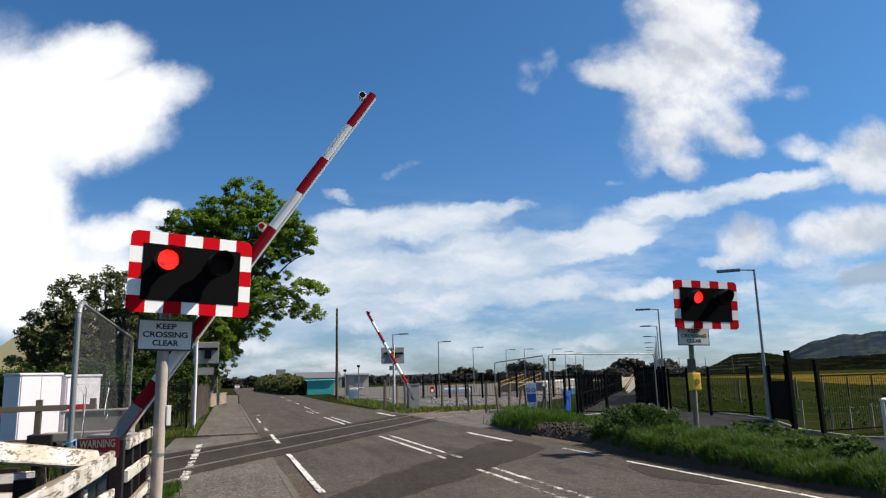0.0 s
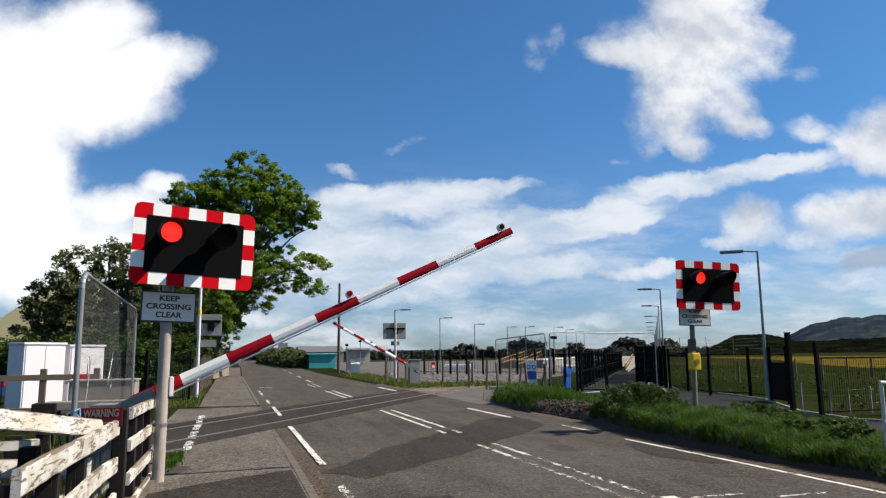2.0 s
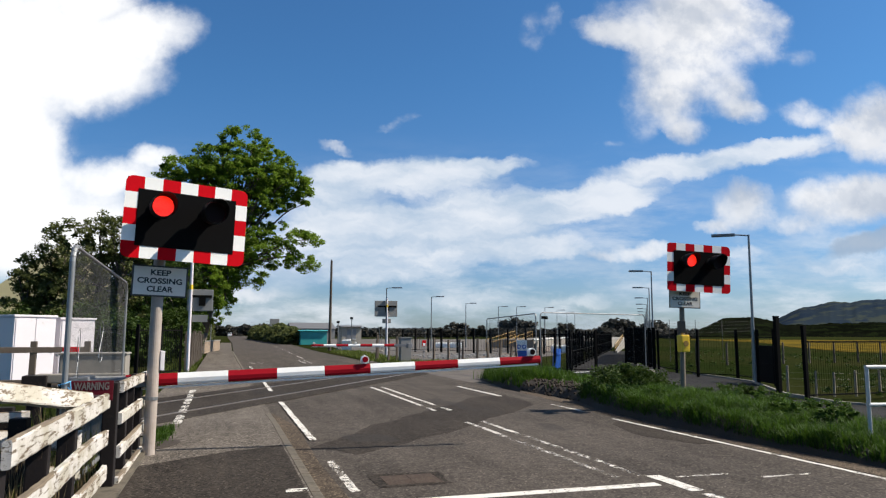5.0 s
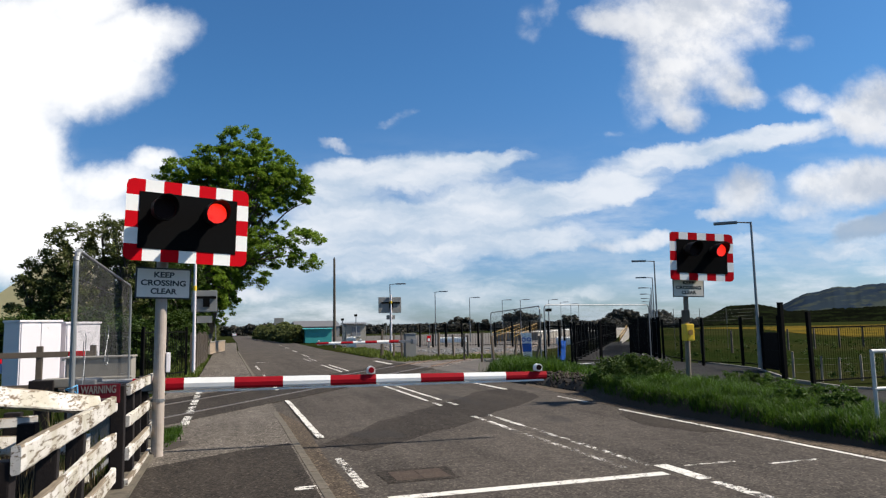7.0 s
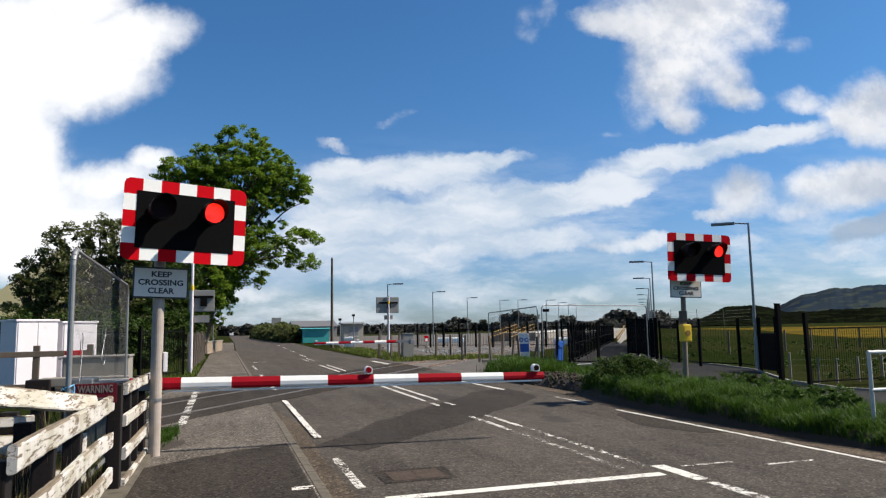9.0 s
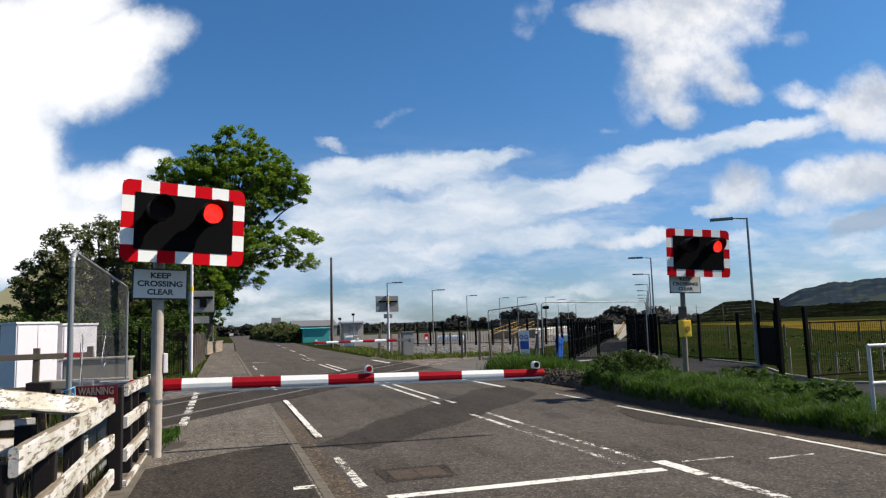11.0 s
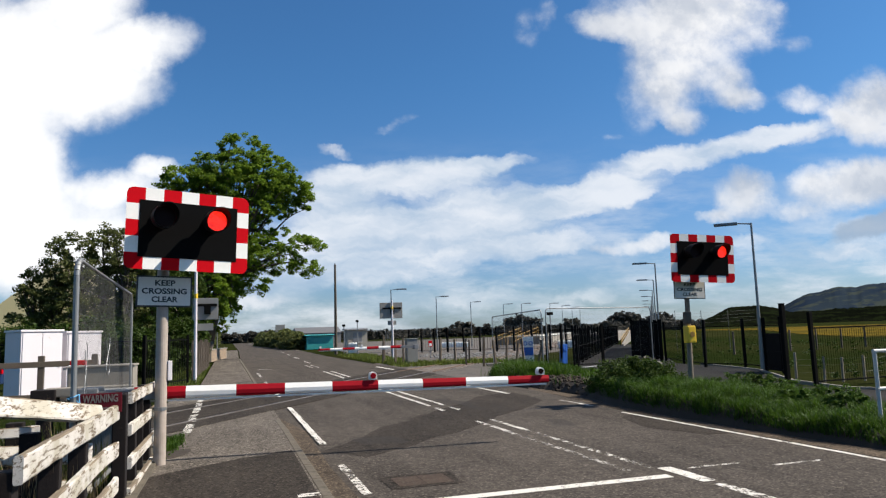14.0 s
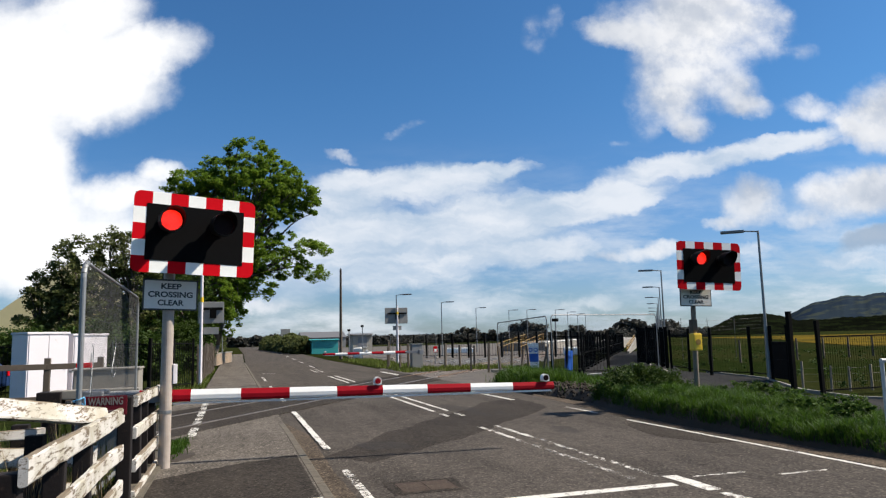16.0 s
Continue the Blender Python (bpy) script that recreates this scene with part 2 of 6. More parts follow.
def line_paint(name, wear):
    """White road paint, worn through to the asphalt."""
    m = bpy.data.materials.new(name)
    m.use_nodes = True
    k = Graph(m.node_tree)
    at = k.add("ShaderNodeTexCoord").outputs["Object"]
    at = k.vec("ADD", at, k.add("ShaderNodeObjectInfo").outputs["Location"])
    fine = k.math("ADD", k.math("MULTIPLY", k.noise(at, 9.0, 7.0, 0.75), 0.5), k.math("MULTIPLY", k.noise(at, 55.0, 4.0, 0.7), 0.3))
    worn = k.smooth(k.math("ADD", fine, k.math("MULTIPLY", k.noise(at, 1.7, 3.0, 0.5), 0.2)), wear, wear + 0.07)
    tone = k.mix(k.noise(at, 5.0, 5.0, 0.6), (0.46, 0.43, 0.385), (0.62, 0.59, 0.54))
    b = k.add("ShaderNodeBsdfPrincipled", {"Base Color": tone, "Roughness": 0.7})
    gone = k.add("ShaderNodeBsdfTransparent")
    mixer = k.add("ShaderNodeMixShader", {0: worn, 1: b.outputs[0], 2: gone.outputs[0]})
    k.add("ShaderNodeOutputMaterial", {"Surface": mixer.outputs[0]})
    return m


ASPHALT = asphalt("asphalt", (0.0640, 0.0545, 0.0465), 1.0)
PATH = asphalt("path_asphalt", (0.108, 0.093, 0.079), 1.3)
DARK_ASPHALT = asphalt("dark_asphalt", (0.036, 0.030, 0.025), 1.2)
PAINT, WORN_PAINT, TATTERED_PAINT = line_paint("line_paint", 0.508), line_paint("worn_line_paint", 0.468), line_paint("tattered_line_paint", 0.438)
KERB_STONE = surface("kerb_concrete", (0.088, 0.072, 0.052), 0.9, vary=0.7, grain=30, bump=0.006, dirt=(0.045, 0.038, 0.026), dirt_amount=0.2)
STATION_PATH = asphalt("station_asphalt", (0.020, 0.0185, 0.0175), 0.7)
GRIT = asphalt("gutter_grit", (0.080, 0.062, 0.046), 1.2)
WIRE = surface("dull_wire", (0.07, 0.07, 0.07), 0.6, metal=0.2, vary=0.2)
# leaf tones lifted towards grey to stand in for distance haze
WOODS = leafy("far_wood_hazed_leaves", (0.034, 0.034, 0.030), (0.085, 0.080, 0.066), 0.2)
CONCRETE = surface("concrete", (0.20, 0.18, 0.155), 0.85, vary=0.4, grain=40, bump=0.004, dirt=(0.16, 0.15, 0.13), dirt_amount=0.12)


def peeling_paint(name):
    """White paint on grey timber, flaked along the grain, with green-brown grime."""
    m = bpy.data.materials.new(name)
    m.use_nodes = True
    k = Graph(m.node_tree)
    at = k.add("ShaderNodeTexCoord").outputs["Object"]
    grained = k.vec("MULTIPLY", at, (1.0, 0.22, 1.5))
    flakes = k.math("ADD", k.math("MULTIPLY", k.noise(grained, 24.0, 9.0, 0.75), 0.65), k.math("MULTIPLY", k.noise(at, 3.0, 5.0, 0.6), 0.35))
    cracks = k.noise(k.vec("MULTIPLY", at, (3.0, 0.35, 9.0)), 18.0, 5.0, 0.7)
    coat = k.mix(k.smooth(k.noise(at, 2.6, 6.0, 0.65), 0.40, 0.62), (0.52, 0.49, 0.46), (0.37, 0.34, 0.28))
    wood = k.mix(cracks, (0.075, 0.050, 0.034), (0.22, 0.175, 0.13))
    bare = k.smooth(flakes, 0.525, 0.56)
    split = k.smooth(cracks, 0.66, 0.70)
    tone = k.mix(k.math("MAXIMUM", bare, k.math("MULTIPLY", split, 0.7)), coat, wood)
    b = k.add("ShaderNodeBsdfPrincipled", {"Base Color": tone, "Roughness": 0.85, "Specular IOR Level": 0.1})
    k.put(b.inputs["Normal"], k.add("ShaderNodeBump", {"Height": k.math("SUBTRACT", cracks, bare), "Strength": 0.5, "Distance": 0.008}).outputs[0])
    k.add("ShaderNodeOutputMaterial", {"Surface": b.outputs[0]})
    return m


WHITE_WOOD = peeling_paint("white_painted_timber")
BARE_WOOD = surface("bare_grey_timber", (0.17, 0.135, 0.10), 0.9, vary=0.9, grain=22, stain=5, bump=0.006, spec=0.1, stretch=(1.0, 0.2, 1.5))
BLACK_WOOD = surface("black_painted_timber", (0.012, 0.009, 0.009), 0.8, vary=0.5, grain=30, bump=0.004, spec=0.2, dirt=(0.045, 0.028, 0.022), dirt_amount=0.08)
BROWN_WOOD = surface("weathered_timber", (0.095, 0.072, 0.053), 0.85, vary=0.5, grain=25, bump=0.004, per_piece=0.3)
PALE_WOOD = surface("pale_weathered_timber", (0.22, 0.185, 0.14), 0.85, vary=0.5, grain=25, bump=0.004, per_piece=0.3)
POST_PAINT = surface("pale_post_paint", (0.32, 0.27, 0.235), 0.6, vary=0.4, grain=18, stain=4, dirt=(0.28, 0.20, 0.15), dirt_amount=0.06)
SIGNAL_BLACK = surface("matt_black_board", (0.0055, 0.0055, 0.0058), 0.85, vary=0.3, spec=0.02)
HOOD_BLACK = surface("hood_black", (0.005, 0.005, 0.005), 0.6, vary=0.3, spec=0.15)
SIGN_RED = surface("red_sheeting", (0.50, 0.004, 0.010), 0.75, vary=0.14, spec=0.03)
SIGN_WHITE = surface("white_sheeting", (0.80, 0.79, 0.76), 0.5, vary=0.12, spec=0.3)
BOOM_RED = surface("boom_red", (0.27, 0.005, 0.012), 0.6, vary=0.25, grain=12, spec=0.08)
# white plate face greyed and warmed: the backboard's shade is put into its colour
PLATE_GREY = surface("shaded_plate", (0.66, 0.62, 0.57), 0.5, vary=0.15, spec=0.3)
BOOM_WHITE = surface("boom_white", (0.74, 0.73, 0.71), 0.5, vary=0.16, grain=12, spec=0.3)
INK = surface("black_lettering", (0.02, 0.02, 0.022), 0.5, vary=0.1)
GREY_PAINT = surface("grey_enamel", (0.21, 0.205, 0.195), 0.55, vary=0.2, dirt=(0.16, 0.14, 0.12), dirt_amount=0.05)
CABINET_WHITE = surface("cabinet_white", (0.60, 0.56, 0.585), 0.5, vary=0.08, dirt=(0.45, 0.43, 0.40), dirt_amount=0.03)
STEEL = surface("galvanised_steel", (0.22, 0.225, 0.23), 0.5, metal=0.6, vary=0.3, grain=14)
DARK_STEEL = surface("weathered_grey_steel", (0.22, 0.22, 0.23), 0.55, metal=0.4, vary=0.3)
BLACK_STEEL = surface("black_powder_coat", (0.0045, 0.0042, 0.004), 0.7, vary=0.2, spec=0.05)
RUSTY_RAIL = surface("rusty_rail", (0.115, 0.080, 0.060), 0.8, vary=0.4, spec=0.1)
SLEEPER = surface("sleeper_concrete", (0.24, 0.195, 0.16), 0.9, vary=0.3, per_piece=0.3)
RAIL_STEEL = surface("worn_rail_steel", (0.26, 0.22, 0.19), 0.4, metal=0.8, vary=0.25)
YELLOW = surface("yellow_plastic", (0.72, 0.46, 0.02), 0.45, vary=0.15)
YELLOW_RAIL = surface("yellow_rail_paint", (0.25, 0.14, 0.02), 0.5, vary=0.2)
BLUE = surface("blue_plastic", (0.02, 0.10, 0.42), 0.4, vary=0.2)
BLUE_ROPE = surface("blue_rope", (0.10, 0.32, 0.55), 0.8)
TEAL = surface("teal_sheet", (0.035, 0.30, 0.29), 0.5, vary=0.15)
ROOF_GREY = surface("grey_roof", (0.10, 0.10, 0.105), 0.7, vary=0.2)
BEIGE = surface("beige_panel", (0.34, 0.31, 0.26), 0.7, vary=0.2)
CREAM = surface("cream_render", (0.62, 0.54, 0.30), 0.85, vary=0.12)
BALLAST = surface("ballast", (0.070, 0.058, 0.049), 0.95, vary=1.2, grain=9, stain=1.2, bump=0.03)
SOIL = surface("bare_soil", (0.026, 0.017, 0.010), 0.95, vary=0.7, grain=9, bump=0.02)
BARK = surface("bark", (0.075, 0.06, 0.045), 0.9, vary=0.6, grain=14, bump=0.02)
LEAVES = leafy("sycamore_leaves", (0.020, 0.046, 0.006), (0.200, 0.305, 0.030), 0.40)
DULL_LEAVES = leafy("dull_leaves", (0.030, 0.042, 0.014), (0.150, 0.165, 0.055), 0.4)
# dark foliage; under the sycamore this colour also stands in for tree shade
DARK_AND_SHADED_LEAVES = leafy("dark_and_shaded_leaves", (0.009, 0.022, 0.004), (0.055, 0.090, 0.013), 0.25)
WEED_LEAVES = leafy("weed_leaves", (0.010, 0.026, 0.005), (0.085, 0.145, 0.022), 0.3)
GRASS = leafy("grass_blades", (0.005, 0.015, 0.002), (0.078, 0.155, 0.015), 0.34, 1.6, 1.8)
STRAW = leafy("dead_stems", (0.030, 0.022, 0.012), (0.24, 0.185, 0.10), 0.2, 0.8, 1.2)
DRY_GRASS = leafy("dry_grass_blades", (0.014, 0.026, 0.005), (0.150, 0.185, 0.030), 0.3, 0.5, 1.4)
LIT_LENS = glow("lit_red_lens", (1.0, 0.022, 0.008), 0.85)
DULL_LENS = surface("unlit_red_lens", (0.010, 0.002, 0.002), 0.5, vary=0.2, spec=0.1)


# ---- building helpers ----
def mesh_of(name, bm, material):
    me = bpy.data.meshes.new(name)
    bm.to_mesh(me)
    bm.free()
    me.materials.append(material)
    return me


def part(name, bm, material, parent, label="", at=None, smooth=False):
    """Links a bmesh, or a mesh made before, as one mesh object under a thing or a part."""
    me = bm if isinstance(bm, bpy.types.Mesh) else mesh_of(name, bm, material)
    if smooth:
        me.shade_smooth()
    ob = new(name, me)
    ob.parent = parent
    if at is not None:
        ob.matrix_basis = at
    return tagged(ob, label)


def base(name, m, label, category, group="", kind=""):
    ob = new(name)
    ob.empty_display_size = 0.1
    ob.matrix_basis = m
    return tagged(ob, label, category, group, kind)


def solo(name, bm, material, label, category, group="", kind="", m=None, smooth=False):
    me = bm if isinstance(bm, bpy.types.Mesh) else mesh_of(name, bm, material)
    if smooth:
        me.shade_smooth()
    ob = new(name, me)
    if m is not None:
        ob.matrix_basis = m
    return tagged(ob, label, category, group, kind)


def box(x0, x1, y0, y1, z0, z1, bevel=0.0, bm=None):
    bm = bm or bmesh.new()
    made = bmesh.ops.create_cube(bm, size=1.0, matrix=Matrix.Translation(((x0 + x1) / 2, (y0 + y1) / 2, (z0 + z1) / 2)) @ Matrix.Diagonal((x1 - x0, y1 - y0, z1 - z0, 1)))
    if bevel:
        edges = list({e for v in made["verts"] for e in v.link_edges})
        bmesh.ops.bevel(bm, geom=edges, offset=bevel, segments=2, affect="EDGES", profile=0.7)
    return bm


def bar(a, b, r0, r1=None, sides=12, bm=None):
    """A round bar from a to b."""
    bm = bm or bmesh.new()
    a, b = Vector(a), Vector(b)
    d = b - a
    m = Matrix.Translation((a + b) / 2) @ d.to_track_quat("Z", "Y").to_matrix().to_4x4()
    bmesh.ops.create_cone(bm, cap_ends=True, segments=sides, radius1=r0, radius2=r0 if r1 is None else r1, depth=d.length, matrix=m)
    return bm


def plank(a, b, wide, thick, bevel=0.006, bm=None, lean=0.0):
    """A board from a to b: wide upwards, thick across."""
    a, b = Vector(a), Vector(b)
    d = b - a
    x = d.normalized()
    side = Vector((0, 0, 1)).cross(x).normalized()
    up = x.cross(side)
    m = Matrix((x, side, up)).transposed().to_4x4()
    m.translation = (a + b) / 2
    out = box(-d.length / 2, d.length / 2, -thick / 2, thick / 2, -wide / 2, wide / 2, bevel)
    bmesh.ops.transform(out, matrix=m @ pose(0, 0, 0, lean), verts=out.verts)
    if bm:
        tmp = bpy.data.meshes.new("tmp")
        out.to_mesh(tmp)
        bm.from_mesh(tmp)
        bpy.data.meshes.remove(tmp)
        return bm
    return out


def sheet(name, corners, material, thick=0.0, label="", category="", kind="structure"):
    """A flat slab over the given outline, its top at the corners' heights."""
    bm = bmesh.new()
    top = [bm.verts.new(c) for c in corners]
    face = bm.faces.new(top)
    if face.normal.z < 0:
        face.normal_flip()
    face.normal_update()
    if thick:
        out = bmesh.ops.extrude_face_region(bm, geom=[face])
        for v in out["geom"]:
            if isinstance(v, bmesh.types.BMVert):
                v.co.z -= thick
        bmesh.ops.recalc_face_normals(bm, faces=bm.faces)
    return solo(name, bm, material, label, category, kind=kind)


def raw_mesh(name, verts, faces, material, smooth=False):
    me = bpy.data.meshes.new(name)
    me.from_pydata([tuple(v) for v in np.asarray(verts).tolist()], [], [tuple(f) for f in np.asarray(faces).tolist()])
    me.materials.append(material)
    if smooth:
        me.shade_smooth()
    return me


def lettering(name, text, size, parent, at, material, width=None, bold=0.0025):
    curve = bpy.data.curves.new(name, "FONT")
    curve.body, curve.size, curve.align_x, curve.align_y, curve.extrude = text, size, "CENTER", "CENTER", 0.001
    curve.offset = bold
    tmp = bpy.data.objects.new(name, curve)
    scene.collection.objects.link(tmp)
    bpy.context.view_layer.update()
    me = bpy.data.meshes.new_from_object(tmp.evaluated_get(bpy.context.evaluated_depsgraph_get()))
    bpy.data.objects.remove(tmp)
    if width:
        xs = [v.co.x for v in me.vertices]
        f = width / (max(xs) - min(xs))
        for v in me.vertices:
            v.co.x *= f
    me.materials.clear()
    me.materials.append(material)
    return part(name, me, material, parent, at=at)


rng = np.random.default_rng(7)
TRACK = Vector((math.sin(radians(33)), math.cos(radians(33)), 0))   # the railway's direction
ACROSS = Vector((TRACK.y, -TRACK.x, 0))                              # to its right
RAIL_A = Vector((-1.0, 14.74, 0))                                    # a point of the near rail


def along(s, off=0.0, z=0.0):
    """A place s metres along the railway from the near path, off metres to its right."""
    p = RAIL_A + TRACK * s + ACROSS * off
    return Vector((p.x, p.y, z))


def ragged(points, amount, step=0.35):
    """The outline with its edges broken up, in the plane of the first point."""
    out = []
    z = points[0][2]
    for (x0, y0, _), (x1, y1, _) in zip(points, points[1:] + points[:1]):
        n = max(1, int(math.hypot(x1 - x0, y1 - y0) / step))
        for i in range(n):
            x, y = x0 + (x1 - x0) * i / n, y0 + (y1 - y0) * i / n
            d = noise.noise_vector(Vector((x * 1.9, y * 1.9, 3.0))) * amount + noise.noise_vector(Vector((x * 6.5, y * 6.5, 9.0))) * amount * 0.4
            out.append((x + d.x, y + d.y, z))
    return out


# ---- ground ----
def field_material():
    m = bpy.data.materials.new("rough_pasture")
    m.use_nodes = True
    k = Graph(m.node_tree)
    at = k.add("ShaderNodeTexCoord").outputs["Object"]
    broad, fine, tuft = k.noise(at, 0.05, 6.0, 0.6), k.noise(at, 1.5, 8.0, 0.7), k.noise(at, 9.0, 4.0, 0.7)
    tone = k.mix(k.smooth(broad, 0.35, 0.65), (0.010, 0.017, 0.004), (0.024, 0.025, 0.009))
    tone = k.mix(k.smooth(fine, 0.5, 0.72), tone, (0.036, 0.037, 0.014))
    tone = k.mix(k.math("MULTIPLY", k.smooth(tuft, 0.45, 0.7), 0.5), tone, (0.009, 0.014, 0.004))
    b = k.add("ShaderNodeBsdfPrincipled", {"Base Color": tone, "Roughness": 1.0, "Specular IOR Level": 0.0})
    k.put(b.inputs["Normal"], k.add("ShaderNodeBump", {"Height": tuft, "Strength": 0.8, "Distance": 0.08}).outputs[0])
    k.add("ShaderNodeOutputMaterial", {"Surface": b.outputs[0]})
    return m


FIELD = field_material()
sheet("ground", [(-2500, -1500, -0.06), (2500, -1500, -0.06), (2500, 3500, -0.06), (-2500, 3500, -0.06)], FIELD, 0, "rough green pasture and verge reaching the horizon", "ground")
EDGE_L, EDGE_R, KERB_X, PATH_X = 1.0, 7.9, 1.0, -0.9
sheet("road", [(KERB_X, -12, 0), (EDGE_R, -12, 0), (EDGE_R, 60, 0), (9.4, 110, 0), (10.5, 420, 0), (2.6, 420, 0), (KERB_X + 0.6, 110, 0), (KERB_X, 60, 0)], ASPHALT, 0.05, "grey worn asphalt road running straight to the distance", "road")
PATH_Z = 0.06
sheet("pavement_near", [(PATH_X, -12, PATH_Z), (KERB_X - 0.12, -12, PATH_Z), (KERB_X - 0.11, 12.6, PATH_Z), (PATH_X, 11.2, PATH_Z)], PATH, 0.1, "grey asphalt footpath beside the road", "pavement")
sheet("pavement_ramp", [(PATH_X, 11.2, PATH_Z), (KERB_X - 0.11, 12.6, PATH_Z), (KERB_X - 0.11, 14.6, 0.016), (PATH_X, 13.2, 0.016)], PATH, 0.08, "asphalt footpath dipping to the level crossing", "pavement")
sheet("pavement_crossing", [(PATH_X - 0.6, 13.2, 0.012), (PATH_X, 13.2, 0.012), (KERB_X, 14.6, 0.012), (KERB_X, 24, 0.012), (PATH_X - 0.6, 24, 0.012)], PATH, 0.06, "asphalt footpath flush with the level crossing", "pavement")
sheet("pavement_far", [(PATH_X, 24, PATH_Z), (KERB_X - 0.12, 24, PATH_Z), (KERB_X - 0.12, 60, PATH_Z), (KERB_X + 0.48, 110, PATH_Z), (PATH_X, 110, PATH_Z)], PATH, 0.1, "grey asphalt footpath beyond the crossing", "pavement")


def kerbs():
    stone = mesh_of("kerb_stone", box(-0.05, 0.05, -0.45, 0.45, -0.1, 0.0, 0.012), KERB_STONE)
    row = base("kerb", pose(KERB_X - 0.06, 0, PATH_Z + 0.012), "weathered concrete kerb stones along the footpath", "kerb", kind="structure")
    for y in np.arange(-11.5, 14.4, 0.91):
        part("kerb_stone", stone, KERB_STONE, row, at=pose(0, y, -max(0.0, (y - 12.4) * 0.022) - 0.006))
    for y in np.arange(24.5, 60, 0.91):
        part("kerb_stone", stone, KERB_STONE, row, at=pose(0, y, 0))


kerbs()


# crossing deck: darker tar between and beside the rails
def deck_strip(off0, off1, z, material, name, label):
    def at(off, x):
        s = (x - RAIL_A.x - ACROSS.x * off) / TRACK.x
        p = along(s, off, z)
        return (p.x, p.y, z)
    sheet(name, [at(off0, -1.5), at(off0, EDGE_R), at(off1, EDGE_R), at(off1, -1.5)], material, 0.04, label, "road")


sheet("pavement_patch", [(PATH_X + 0.02, -10, PATH_Z + 0.005), (KERB_X - 0.14, -10, PATH_Z + 0.005), (KERB_X - 0.14, 10.2, PATH_Z + 0.005), (0.62, 10.12, PATH_Z + 0.005), (0.45, 9.92, PATH_Z + 0.005), (0.2, 9.86, PATH_Z + 0.005), (-0.1, 9.62, PATH_Z + 0.005), (-0.45, 9.36, PATH_Z + 0.005), (PATH_X + 0.02, 9.0, PATH_Z + 0.005)], DARK_ASPHALT, 0.03, "dark brown-grey patched asphalt on the footpath", "pavement")
sheet("pavement_mud", ragged([(PATH_X - 0.02, 10.3, PATH_Z + 0.004), (-0.66, 10.3, PATH_Z + 0.004), (-0.55, 10.7, PATH_Z + 0.004), (-0.52, 11.1, PATH_Z + 0.004), (PATH_X - 0.02, 11.12, PATH_Z + 0.004)], 0.10, 0.12), SOIL, 0.02, "trodden brown mud on the footpath edge", "pavement")
sheet("road_patch", ragged([(1.25, 10.2, 0.003), (1.75, 9.55, 0.003), (2.3, 9.9, 0.003), (3.0, 10.6, 0.003), (4.3, 12.0, 0.003), (5.7, 13.6, 0.003), (6.9, 15.0, 0.003), (7.2, 17.6, 0.003), (6.0, 16.9, 0.003), (4.1, 14.3, 0.003), (2.9, 12.8, 0.003), (2.3, 11.8, 0.003)], 0.16), DARK_ASPHALT, 0.02, "darker strip of patched asphalt before the tracks", "road")
# shadow on the road by the verge, painted as a dark asphalt sheet
sheet("road_shadow", ragged([(7.0, 11.75, 0.003), (7.28, 10.6, 0.003), (7.1, 9.0, 0.003), (6.75, 9.05, 0.003), (6.45, 9.9, 0.003), (6.6, 11.0, 0.003)], 0.14), DARK_ASPHALT, 0.02, "shadow painted as a dark sheet beside the edge line", "road")
sheet("road_gutter_near", [(KERB_X, -6, 0.004), (1.24, -6, 0.004), (1.27, 6.0, 0.004), (1.22, 9.0, 0.004), (1.30, 12.5, 0.004), (1.05, 14.6, 0.004), (KERB_X, 14.6, 0.004)], GRIT, 0.02, "sandy grit along the kerb", "road")
sheet("road_gutter_verge", [(7.24, -4, 0.004), (8.4, -4, 0.004), (7.75, 8, 0.004), (7.75, 13, 0.004), (8.32, 16, 0.004), (8.25, 19, 0.004), (7.9, 18.2, 0.004), (7.7, 15.5, 0.004), (7.35, 13, 0.004), (7.25, 9.5, 0.004)], GRIT, 0.02, "sandy grit along the verge", "road")
sheet("ground_trackside", [(EDGE_R, 19.5, -0.02), (8.6, 21.5, -0.02), (10.2, 23.5, -0.02), (15.0, 35, -0.02), (12.0, 36.5, -0.02), (EDGE_R, 31.5, -0.02)], BALLAST, 0, "brown ballast and cinders beside the crossing", "ground")
deck_strip(0.7, -2.4, 0.018, DARK_ASPHALT, "road_crossing_deck", "dark tar surface of the level crossing")


